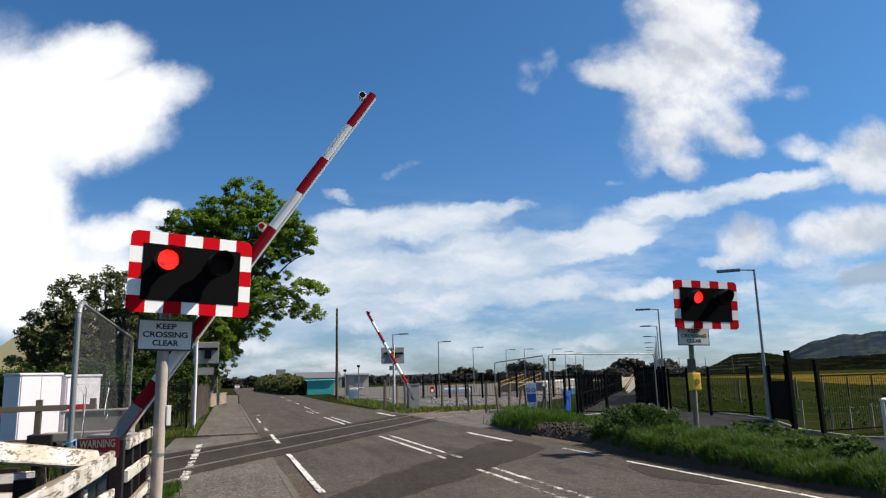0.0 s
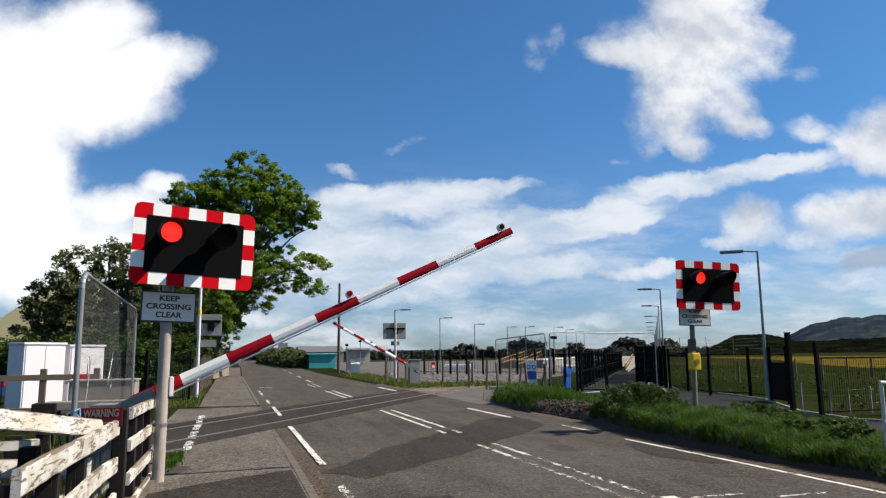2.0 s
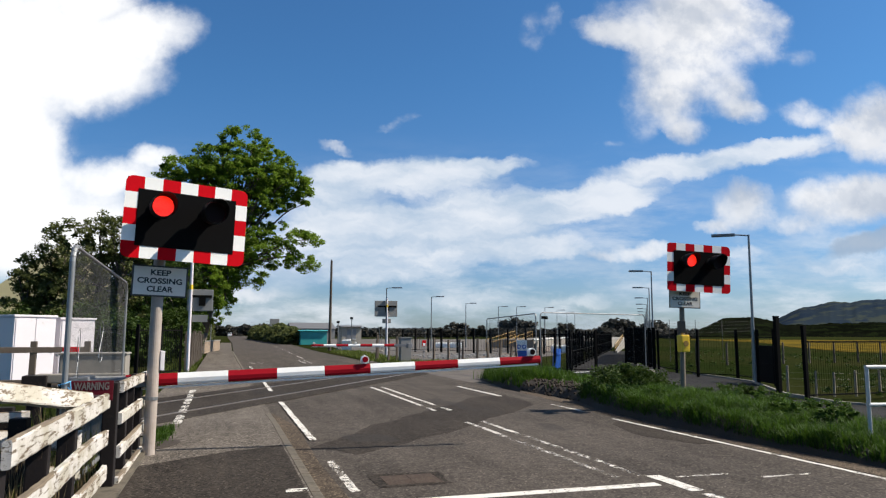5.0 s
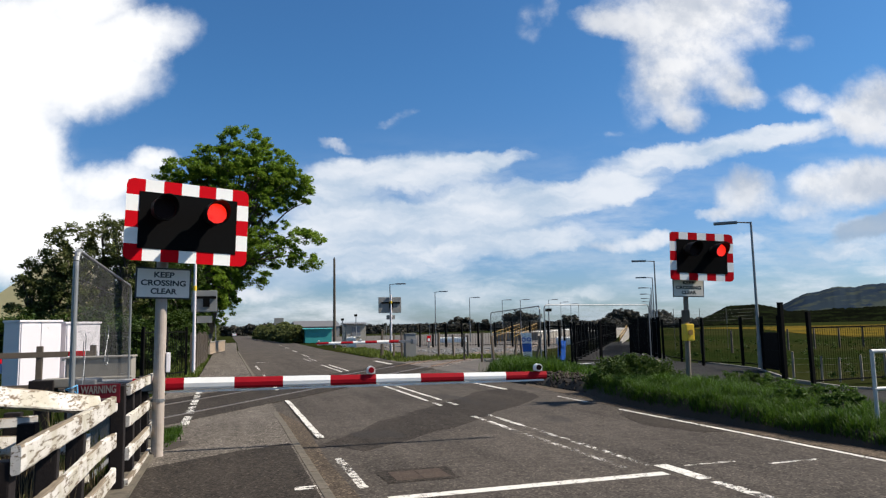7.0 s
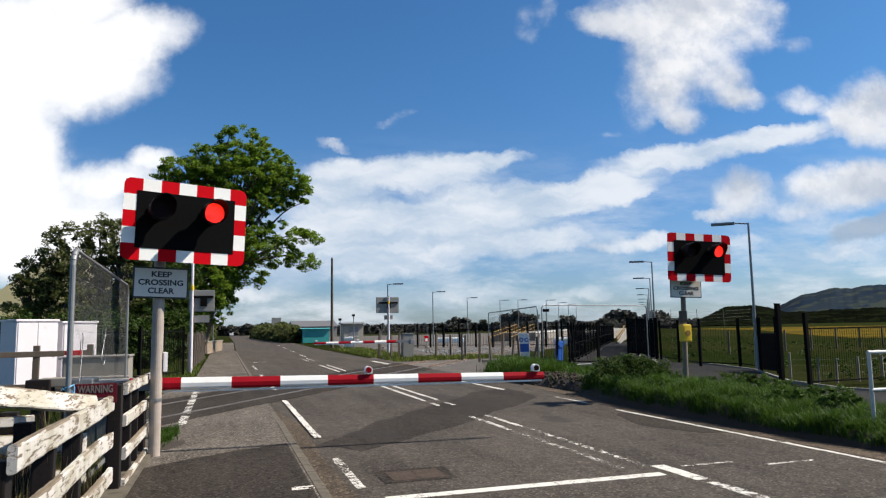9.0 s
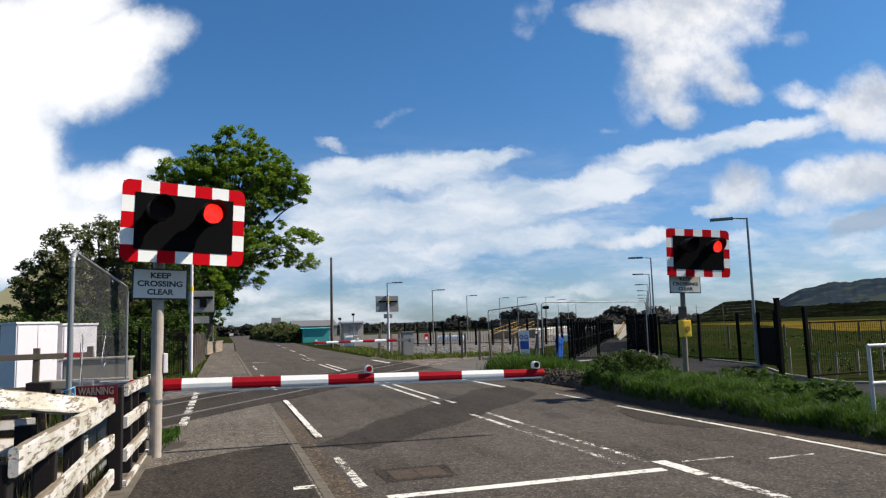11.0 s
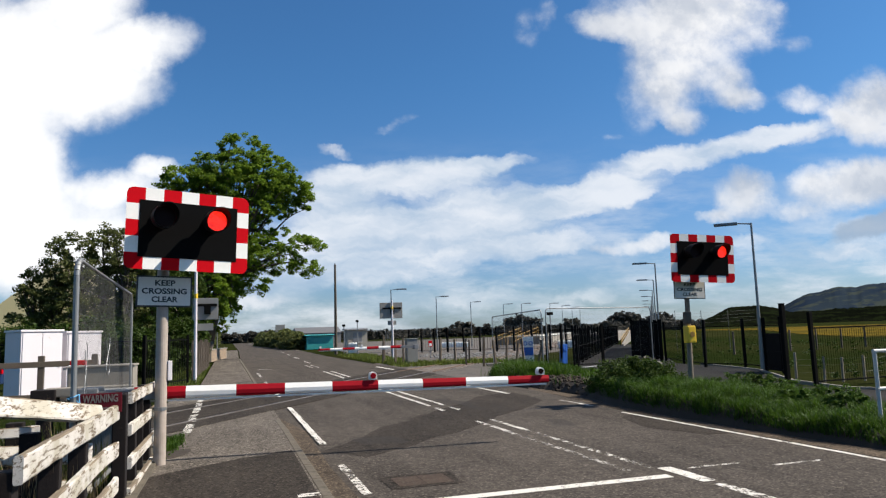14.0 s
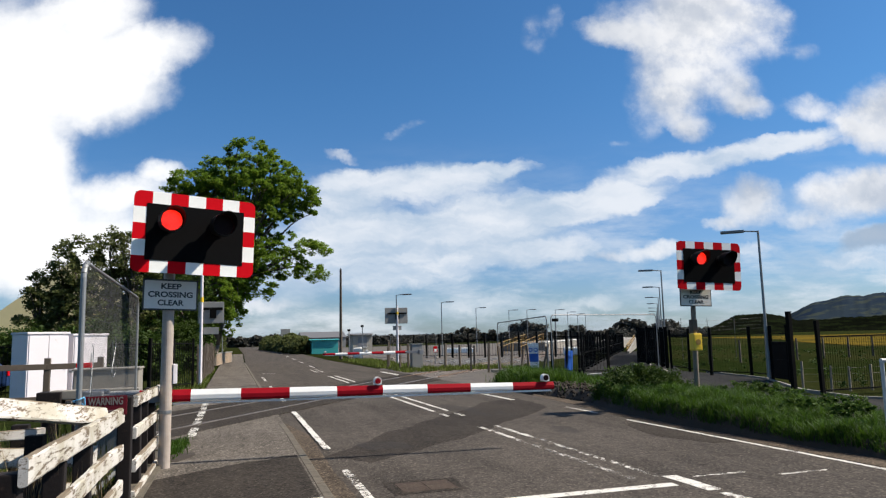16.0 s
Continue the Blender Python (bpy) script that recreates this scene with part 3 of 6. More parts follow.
def railway():
    track = base("railway_track", pose(0, 0, 0), "worn steel rails set in the crossing and running past the platform", "railway", kind="structure")
    for off in (0.0, -1.6):
        for s0, s1, z in ((-30, -1.2, 0.03), (-1.2, 17, 0.028), (17, 160, 0.03)):
            part("rail", plank(along(s0, off, z - 0.02), along(s1, off, z - 0.02), 0.05, 0.07, 0.008), RAIL_STEEL if s0 == -1.2 else RUSTY_RAIL, track)
    bed = bmesh.new()
    for s0, s1 in ((-40, -1.5), (17.5, 200)):
        vs = [bed.verts.new(along(s0, 1.2, -0.03)), bed.verts.new(along(s1, 1.2, -0.03)), bed.verts.new(along(s1, -6.5, -0.03)), bed.verts.new(along(s0, -6.5, -0.03))]
        f = bed.faces.new(vs)
        f.normal_update()
        if f.normal.z < 0:
            f.normal_flip()
    part("ballast_bed", bed, BALLAST, track, "grey stone ballast")
    sleeper = mesh_of("sleeper", box(-1.25, 1.25, -0.12, 0.12, -0.1, 0.02, 0.015), SLEEPER)
    for s in np.arange(17.4, 75, 0.72):
        p = along(s, -0.8, -0.02)
        part("sleeper", sleeper, SLEEPER, track, at=pose(p.x, p.y, p.z, 0, 0, -33))


railway()


# ---- road markings ----
def marking(x0, x1, y0, y1, worn=False, z=0.004):
    bm = bmesh.new()
    n = max(2, int((y1 - y0) / 0.15))
    rows = []
    for i in range(n + 1):
        y = y0 + (y1 - y0) * i / n
        j = random.uniform(-0.008, 0.008)
        rows.append((bm.verts.new((x0 + j, y, z)), bm.verts.new((x1 + j + random.uniform(-0.008, 0.008), y, z))))
    for a, b in zip(rows, rows[1:]):
        bm.faces.new((a[0], a[1], b[1], b[0]))
    bmesh.ops.translate(bm, vec=(-(x0 + x1) / 2, -(y0 + y1) / 2, 0), verts=bm.verts)
    solo("road_marking", bm, TATTERED_PAINT if worn == 2 else WORN_PAINT if worn else PAINT, "worn white painted line on the asphalt", "road marking", "road markings", "structure", m=pose((x0 + x1) / 2, (y0 + y1) / 2, 0))


for y0, y1, worn in ((7.3, 9.1, True), (10.8, 16.9, False), (20.0, 23.6, False), (25.5, 27.5, True), (31, 35, True)):
    marking(1.31, 1.41, y0, y1, worn, 0.022 if 16 < y1 < 24 else 0.006)
for y0, y1 in ((13.25, 14.7), (15.1, 16.6), (16.9, 18.2), (18.5, 19.5), (19.8, 21.0)):
    marking(-0.75, -0.60, y0, y1, True, 0.022)
for x in (4.30, 4.62):
    for y0, y1, worn in ((7.2, 9.1, 2), (9.15, 10.7, 2), (10.75, 12.4, True), (14.3, 14.9, True), (15.4, 20.9, False), (26.0, 33.6, False), (38, 42, True)):
        marking(x - 0.045, x + 0.045, y0, y1, worn, 0.006)
for y0, y1 in ((45, 49), (56, 60), (68, 72), (82, 86)):
    marking(4.9 + (y0 - 45) * 0.03, 5.0 + (y0 - 45) * 0.03, y0, y1)
marking(4.66, 4.84, 6.38, 7.2)
marking(4.68, 4.82, 3.0, 6.25, True)
marking(1.5, 4.55, 6.70, 6.86)
marking(0.66, 0.88, 7.18, 7.32, True, PATH_Z + 0.010)
marking(7.12, 7.20, 4.0, 12.1)
marking(7.20, 7.28, 13.4, 14.9, True)
marking(6.85, 6.97, 17.2, 20.6)
marking(7.2, 7.4, 30.0, 36.0)
marking(1.5, 2.2, 38.5, 38.8, True)
marking(4.95, 5.65, 7.02, 7.08, True)
marking(5.9, 6.6, 6.75, 6.81, True)


def inspection_cover():
    cover = base("inspection_cover", pose(2.05, 7.75, 0.004), "rusty iron inspection cover set in the asphalt", "manhole cover")
    rim = bmesh.new()
    edge = ragged([(-0.42, -0.32, 0.001), (0.40, -0.30, 0.001), (0.40, 0.36, 0.001), (-0.40, 0.34, 0.001)], 0.05, 0.08)
    rim.faces.new([rim.verts.new(v) for v in edge])
    part("cover_frame", rim, DARK_ASPHALT, cover, "crumbling tar round the cover")
    iron = surface("rusty_iron", (0.052, 0.038, 0.030), 0.9, vary=1.0, grain=60, stain=7, bump=0.004, spec=0.1, dirt=(0.075, 0.062, 0.05), dirt_amount=0.16)
    for i in range(2):
        lid = part("lid", box(-0.30 + 0.305 * i, -0.005 + 0.305 * i, -0.24, 0.24, -0.02, 0.004, 0.002), iron, cover)


inspection_cover()


# ---- crossing equipment ----
def disc(r, depth, at, sides=28, bm=None):
    """A disc facing the local y axis."""
    bm = bm or bmesh.new()
    bmesh.ops.create_cone(bm, cap_ends=True, segments=sides, radius1=r, radius2=r, depth=depth, matrix=Matrix.Translation(at) @ pose(0, 0, 0, 90))
    return bm


def hood_mesh(r, short, long):
    """An open tube with a visor that is longer above than below."""
    bm = bmesh.new()
    n = 28
    rings = []
    for rr in (r, r - 0.008):
        back = [bm.verts.new((rr * math.sin(a), 0, rr * math.cos(a))) for a in (2 * math.pi * i / n for i in range(n))]
        front = [bm.verts.new((rr * math.sin(a), -(short + (long - short) * (0.5 + 0.5 * math.cos(a)) ** 1.5), rr * math.cos(a))) for a in (2 * math.pi * i / n for i in range(n))]
        rings.append((back, front))
    for k, (back, front) in enumerate(rings):
        for i in range(n):
            j = (i + 1) % n
            f = (back[i], back[j], front[j], front[i])
            bm.faces.new(f if k else f[::-1])
    for i in range(n):
        j = (i + 1) % n
        bm.faces.new((rings[0][1][i], rings[0][1][j], rings[1][1][j], rings[1][1][i]))
    bmesh.ops.recalc_face_normals(bm, faces=bm.faces)
    return bm


def corner_block(w, h, r, sx, sz):
    """A border panel with one rounded outer corner, centred, 6 mm thick."""
    bm = bmesh.new()
    pts = [(-w / 2, -h / 2), (w / 2, -h / 2)]
    pts += [(w / 2 - r + r * math.cos(a), h / 2 - r + r * math.sin(a)) for a in np.linspace(0, math.pi / 2, 7)]
    pts += [(-w / 2, h / 2)]
    vs = [bm.verts.new((x * sx, 0, z * sz)) for x, z in pts]
    f = bm.faces.new(vs)
    out = bmesh.ops.extrude_face_region(bm, geom=[f])
    for v in out["geom"]:
        if isinstance(v, bmesh.types.BMVert):
            v.co.y += 0.006
    bmesh.ops.recalc_face_normals(bm, faces=bm.faces)
    return bm


LENSES = []   # left and right lens discs of every signal, keyed in motions()
BOARD_W, BOARD_H, EDGE = 1.54, 1.03, 0.155


def lens_mesh():
    bm = disc(0.128, 0.012, (0, 0, 0))
    me = mesh_of("lens", bm, DULL_LENS)
    me.materials.append(LIT_LENS)
    for p in me.polygons:
        p.material_index = 1 if p.normal.y < -0.5 else 0
    return me


def road_signal(m, board_x, board_z, tilt, post_lean, post_top, plate_size, plate_x, plate_z, label, post_r=0.075, post_paint=None):
    root = base("road_signal", m, label, "traffic light", "flashing crossing signals")
    part("post", bar((0, 0, -0.1), (post_lean, 0, post_top), post_r, post_r * 0.93, 20), post_paint or POST_PAINT, root, "weathered painted tubular post", smooth=False)
    at = pose(board_x, -0.34, board_z, 0, tilt, 0)
    board = part("backboard", box(-BOARD_W / 2 + 0.02, BOARD_W / 2 - 0.02, 0.0, 0.03, -BOARD_H / 2 + 0.02, BOARD_H / 2 - 0.02, 0.004), SIGNAL_BLACK, root, "matt black backboard", at)
    # chequered border: corners red, then white and red in turn
    nx, nz = 7, 5
    cw, ch = BOARD_W / nx, BOARD_H / nz
    for iz in range(nz):
        for ix in range(nx):
            if 0 < ix < nx - 1 and 0 < iz < nz - 1:
                continue
            red = (ix + iz) % 2 == 0
            x0, x1 = -BOARD_W / 2 + ix * cw, -BOARD_W / 2 + (ix + 1) * cw
            z0, z1 = -BOARD_H / 2 + iz * ch, -BOARD_H / 2 + (iz + 1) * ch
            side_x, side_z = ix in (0, nx - 1), iz in (0, nz - 1)
            if side_x and not side_z:
                x0, x1 = (x0, x0 + EDGE) if ix == 0 else (x1 - EDGE, x1)
            if side_z and not side_x:
                z0, z1 = (z0, z0 + EDGE) if iz == 0 else (z1 - EDGE, z1)
            if side_x and side_z:
                bm = corner_block(x1 - x0, z1 - z0, 0.09, 1 if ix else -1, 1 if iz else -1)
            else:
                bm = box(-(x1 - x0) / 2, (x1 - x0) / 2, 0, 0.006, -(z1 - z0) / 2, (z1 - z0) / 2)
            part("border_panel", bm, SIGN_RED if red else SIGN_WHITE, board, at=pose((x0 + x1) / 2, -0.006, (z0 + z1) / 2))
    # the inner field covers the corners' inner squares
    part("field_panel", box(-BOARD_W / 2 + EDGE, BOARD_W / 2 - EDGE, -0.012, 0.002, -BOARD_H / 2 + EDGE, BOARD_H / 2 - EDGE), SIGNAL_BLACK, board)
    lens = lens_mesh()
    for x in (-0.365, 0.275):
        unit = part("signal_lamp", disc(0.11, 0.03, (0, -0.015, 0)), HOOD_BLACK, root, "black hooded red flashing lamp", at @ pose(x, -0.012, 0.125))
        part("neck", bar((0, -0.02, 0), (0, -0.17, 0), 0.085, 0.10, 20), HOOD_BLACK, unit)
        part("hood", hood_mesh(0.15, 0.11, 0.31), HOOD_BLACK, unit, "black visor hood", pose(0, -0.17, 0))
        glass = part("lens", lens, LIT_LENS, unit, "round red lens", pose(0, -0.25, 0))
        LENSES.append((glass, x > 0))
    # brackets behind the board
    for dz in (-0.3, 0.3):
        part("bracket", box(-0.3, 0.3, -0.31, -0.06, board_z + dz - 0.03, board_z + dz + 0.03), DARK_STEEL, root, at=pose(board_x * 0.5, 0, 0))
    w, h = plate_size
    plate = part("sign_plate", box(-w / 2, w / 2, -0.006, 0.006, -h / 2, h / 2, 0.004), INK, root, "white plate with black border and lettering", pose(plate_x, -0.088, plate_z, 0, 1.2, 0))
    part("sign_face", box(-w / 2 + 0.020, w / 2 - 0.020, -0.009, -0.004, -h / 2 + 0.020, h / 2 - 0.020, 0.002), PLATE_GREY, plate)
    for text, z, wide in (("KEEP", 0.102, 0.24), ("CROSSING", 0.0, 0.53), ("CLEAR", -0.102, 0.31)):
        lettering("lettering", text, 0.098, plate, pose(0, -0.0105, z * h / 0.385, 90), INK, wide * w / 0.655, bold=0.0032)
    return root


near_signal = road_signal(pose(-0.82, 9.86, PATH_Z, 0, 0, 17), 0.255, 2.95, 1.7, 0.02, 3.25, (0.685, 0.40), 0.015, 2.19, "red and white chequered crossing signal on a pale post")
far_signal = road_signal(pose(9.52, 13.2, 0.0, 0, 0, -3), 0.28, 3.01, 2.0, 0.08, 3.58, (0.76, 0.40), 0.07, 2.36, "red and white chequered crossing signal in the grass verge", 0.055, surface("brown_post_paint", (0.17, 0.135, 0.10), 0.7, vary=0.6, grain=16, dirt=(0.09, 0.07, 0.05), dirt_amount=0.1))


def signal_boxes():
    """The small yellow and grey boxes on the post in the verge."""
    p = part("telephone_box", box(-0.14, 0.06, -0.24, -0.055, 1.22, 1.585, 0.03), YELLOW, far_signal, "yellow plastic telephone box")
    part("door_recess", disc(0.06, 0.02, (-0.04, -0.245, 1.40)), YELLOW_RAIL, p)
    part("junction_box", box(-0.12, 0.0, -0.2, -0.055, 1.62, 1.88, 0.02), BROWN_WOOD, far_signal, "rusty brown junction box")
    part("meter_box", box(0.075, 0.13, -0.06, 0.06, 1.05, 1.30, 0.012), CABINET_WHITE, near_signal, "small white box strapped to the post")
    part("strap", bar((0, 0, 0.68), (0, 0, 0.72), 0.083), STEEL, near_signal, "steel strap")


signal_boxes()


# ---- barriers ----
def barrier(m, pivot_z, casing, ROOT_S, TIP_S, BANDS, mid_lamp, label):
    root = base("crossing_barrier", m, label, "barrier", "half barriers")
    cx0, cx1, cy0, cy1, cz = casing
    case = part("machine_casing", box(cx0, cx1, cy0, cy1, 0, cz, 0.02), GREY_PAINT, root, "grey steel machine casing")
    part("casing_lid", box(cx0 - 0.03, cx1 + 0.03, cy0 - 0.03, cy1 + 0.03, cz, cz + 0.05, 0.015), GREY_PAINT, case)
    arm = part("boom", bar((-0.15, 0, 0), (ROOT_S + 0.1, 0, 0), 0.06), DARK_STEEL, root, "red and white banded boom", pose(0, 0, pivot_z))
    for i in range(BANDS):
        s0 = ROOT_S + (TIP_S - ROOT_S) * i / BANDS
        s1 = ROOT_S + (TIP_S - ROOT_S) * (i + 1) / BANDS
        h0, h1 = (0.085 - 0.030 * (s / TIP_S) for s in (s0, s1))
        bm = bmesh.new()
        rings = []
        for s, h in ((s0, h0), (s1, h1)):
            ring = []
            for a, b in ((-0.35, 1), (0.35, 1), (1, 0.15), (1, -0.5), (0.72, -0.9), (-0.72, -0.9), (-1, -0.5), (-1, 0.15)):
                ring.append(bm.verts.new((s, a * h * 0.62, b * h)))
            rings.append(ring)
        for k in range(8):
            bm.faces.new((rings[0][k], rings[0][(k + 1) % 8], rings[1][(k + 1) % 8], rings[1][k]))
        bm.faces.new(rings[0][::-1])
        bm.faces.new(rings[1])
        bmesh.ops.recalc_face_normals(bm, faces=bm.faces)
        part("band", bm, BOOM_RED if i % 2 == 0 else BOOM_WHITE, arm)
    part("skirt_strip", plank((ROOT_S, 0, -0.100), (TIP_S - 0.04, 0, -0.070), 0.022, 0.05, 0.004), BOOM_WHITE, arm, "thin white strip under the boom")
    for s, h in ((mid_lamp, 0.07), (TIP_S - 0.13, 0.055)):
        lamp = box(s - 0.055, s + 0.055, -0.05, 0.05, h + 0.01, h + 0.06, 0.012)
        bar((s, -0.05, h + 0.06), (s, 0.05, h + 0.06), 0.055, sides=18, bm=lamp)
        part("boom_lamp", lamp, SIGN_WHITE, arm, "small white domed boom lamp")
        part("lamp_lens", disc(0.040, 0.012, (s, -0.054, h + 0.062)), DULL_LENS if s > 5 else BOOM_RED, arm)
    for y in (-0.16, 0.16):
        side = plank((-0.4, y, -0.02), (0.5, y * 0.55, 0.0), 0.14, 0.025, 0.006)
        part("side_arm", side, DARK_STEEL, arm, "grey steel side arm")
    part("counterweight", box(-0.42, -0.18, -0.2, 0.2, -0.14, 0.10, 0.02), DARK_STEEL, arm, "dark steel counterweight")
    return root, arm


near_barrier, near_boom = barrier(pose(-1.37, 10.08, 0, 0, 0, -3.5), 0.95, (-0.32, 0.18, 0.16, 0.62, 0.95), 0.22, 5.93, 9, 3.32, "half barrier with red and white boom beside the footpath")
far_barrier, far_boom = barrier(pose(9.35, 37.0, 0, 0, 0, 180), 0.95, (-0.58, 0.02, -1.1, -0.6, 1.32), 0.45, 4.9, 7, 2.6, "half barrier beyond the tracks with red and white boom")


# ---- back of the signals for the other direction ----
def signal_back(m, label, board_z, shift, wide, high, post_h, plate_x):
    root = base("road_signal", m, label, "traffic light", "flashing crossing signals")
    part("post", bar((0, 0, 0), (0, 0, post_h), 0.065, 0.055, 14), CABINET_WHITE, root, "slim white post")
    part("band_yellow", bar((0, 0, 3.28), (0, 0, 3.46), 0.072, sides=14), YELLOW, root, "yellow band")
    w, h = wide / 2, high / 2
    board = part("backboard", box(-w, w, 0.08, 0.12, -h, h, 0.03), GREY_PAINT, root, "plain grey back of the board", pose(shift, 0, board_z))
    part("field_panel", box(-w + 0.1, w - 0.1, 0.12, 0.13, -h + 0.1, h - 0.1), SIGNAL_BLACK, board)
    part("rail_bracket", box(-w * 0.75, w * 0.9, 0.02, 0.08, 0.10, 0.20), BLACK_STEEL, board, "dark cross rail")
    part("rail_bracket", box(-0.05, 0.20, 0.0, 0.08, -0.22, 0.10), BLACK_STEEL, board, "dark clamp box")
    for x in (-w * 0.4, w * 0.5):
        part("signal_lamp", disc(0.12, 0.16, (x, 0.2, 0.12)), HOOD_BLACK, board)
    part("sign_plate", box(-0.29, 0.29, 0.08, 0.095, -0.14, 0.14, 0.01), GREY_PAINT, root, "grey back of a lower plate", pose(plate_x, 0, board_z - h - 0.29))
    return root


signal_back(pose(-1.2, 29.6, 0.0), "grey back of a crossing signal on a slim post", 2.86, 0.36, 0.98, 0.86, 4.75, 0.37)
signal_back(pose(10.45, 46.0, 0.0), "grey back of a crossing signal beside the far barrier", 3.2, -0.05, 1.54, 1.05, 3.9, 0.0)


# ---- white timber fence beside the footpath ----
def timber_post(parent, x, y, h, w=0.14, material=None):
    bm = box(-w / 2, w / 2, -w / 2, w / 2, -0.3, h, 0.012)
    part("post", bm, material or BLACK_WOOD, parent, at=pose(x, y, 0, random.uniform(-1, 1), random.uniform(-1, 1), random.uniform(-4, 4)))


def worn_rail(a, b, wide, thick, lean=0.0):
    """A warped board with nibbled edges; the paint has gone from most of its top edge."""
    a, b = Vector(a), Vector(b)
    d = b - a
    x = d.normalized()
    side = Vector((0, 0, 1)).cross(x).normalized()
    m = Matrix((x, side, x.cross(side))).transposed().to_4x4()
    m.translation = (a + b) / 2
    m = m @ pose(0, 0, 0, lean)
    n = max(8, int(d.length / 0.07))
    bm = bmesh.new()
    rings = []
    seed = random.uniform(0, 90)
    for i in range(n + 1):
        u = (i / n - 0.5) * d.length
        bow = 0.012 * noise.noise(Vector((u * 0.7, seed, 0)))
        ring = []
        for y, z in ((-0.5, -0.42), (-0.5, 0.42), (-0.36, 0.5), (0.36, 0.5), (0.5, 0.42), (0.5, -0.42), (0.36, -0.5), (-0.36, -0.5)):
            nib = noise.noise(Vector((u * 5, z * 3 + seed, y))) * 0.007 + noise.noise(Vector((u * 19, z * 5, y + seed))) * 0.004
            ring.append(bm.verts.new(m @ Vector((u, y * thick + bow, z * wide + bow + nib * (1 if z > 0 else -1)))))
        rings.append(ring)
    for p, q in zip(rings, rings[1:]):
        for k in range(8):
            f = bm.faces.new((p[k], p[(k + 1) % 8], q[(k + 1) % 8], q[k]))
            if k in (1, 2, 3) and noise.noise(Vector(((p[0].co.y + p[0].co.x) * 1.6, seed, 7 + k * 0.4))) > -0.12:
                f.material_index = 1
    bm.faces.new(rings[0][::-1])
    bm.faces.new(rings[-1])
    bmesh.ops.recalc_face_normals(bm, faces=bm.faces)
    me = mesh_of("rail", bm, WHITE_WOOD)
    me.materials.append(BARE_WOOD)
    return me


def white_fence():
    f = base("timber_fence", pose(0, 0, 0), "white timber fence with dark posts and peeling rails", "fence", "white fence runs")
    for x, y, h in ((-1.15, 4.42, 0.94), (-1.14, 5.4, 0.90), (-1.14, 6.4, 0.90), (-1.02, 7.82, 1.10), (-1.03, 8.75, 1.06), (-1.03, 9.4, 1.02), (-1.02, 10.1, 1.06)):
        timber_post(f, x, y, h, 0.13)
    for z, w in ((0.935, 0.15), (0.58, 0.145), (0.25, 0.14)):
        part("rail", worn_rail((-1.06, 4.36, z + 0.01), (-1.04, 7.72, z), w, 0.05), WHITE_WOOD, f)
    for z in (1.05, 0.73, 0.41, 0.10):
        part("rail", worn_rail((-0.945, 7.9, z), (-0.925, 10.75, z - 0.03), 0.115, 0.05), WHITE_WOOD, f)
    r = base("timber_fence", pose(0, 0, 0), "broken white timber fence rails and dark posts", "fence", "white fence runs")
    for x, y, h in ((-1.62, 7.0, 0.86), (-2.2, 6.3, 0.95), (-1.30, 4.15, 0.98), (-1.9, 7.6, 0.9)):
        timber_post(r, x, y, h)
    part("rail", worn_rail((-1.95, 5.9, 1.22), (-1.14, 7.45, 0.945), 0.17, 0.06, lean=-25), WHITE_WOOD, r)
    part("rail", worn_rail((-2.6, 7.2, 0.83), (-1.66, 7.5, 0.82), 0.09, 0.05), WHITE_WOOD, r)
    part("rail", worn_rail((-2.6, 6.9, 0.72), (-1.2, 7.4, 0.60), 0.17, 0.05, lean=-20), WHITE_WOOD, r)
    part("rail", worn_rail((-2.6, 6.9, 0.35), (-1.2, 7.4, 0.32), 0.14, 0.05, lean=-20), WHITE_WOOD, r)
    part("rail", worn_rail((-2.6, 6.9, 0.08), (-1.2, 7.4, 0.02), 0.14, 0.05, lean=-20), WHITE_WOOD, r)
    part("post_cap", box(-1.42, -1.18, 4.03, 4.27, 0.98, 1.01, 0.008), BROWN_WOOD, r, "rusty brown cap board")


white_fence()
sheet("kerb_edging", [(-1.25, 2.0, 0.10), (PATH_X, 2.0, 0.10), (PATH_X + 0.06, 11.2, 0.10), (-1.15, 11.2, 0.10)], KERB_STONE, 0.15, "stained concrete edging under the fence", "kerb")


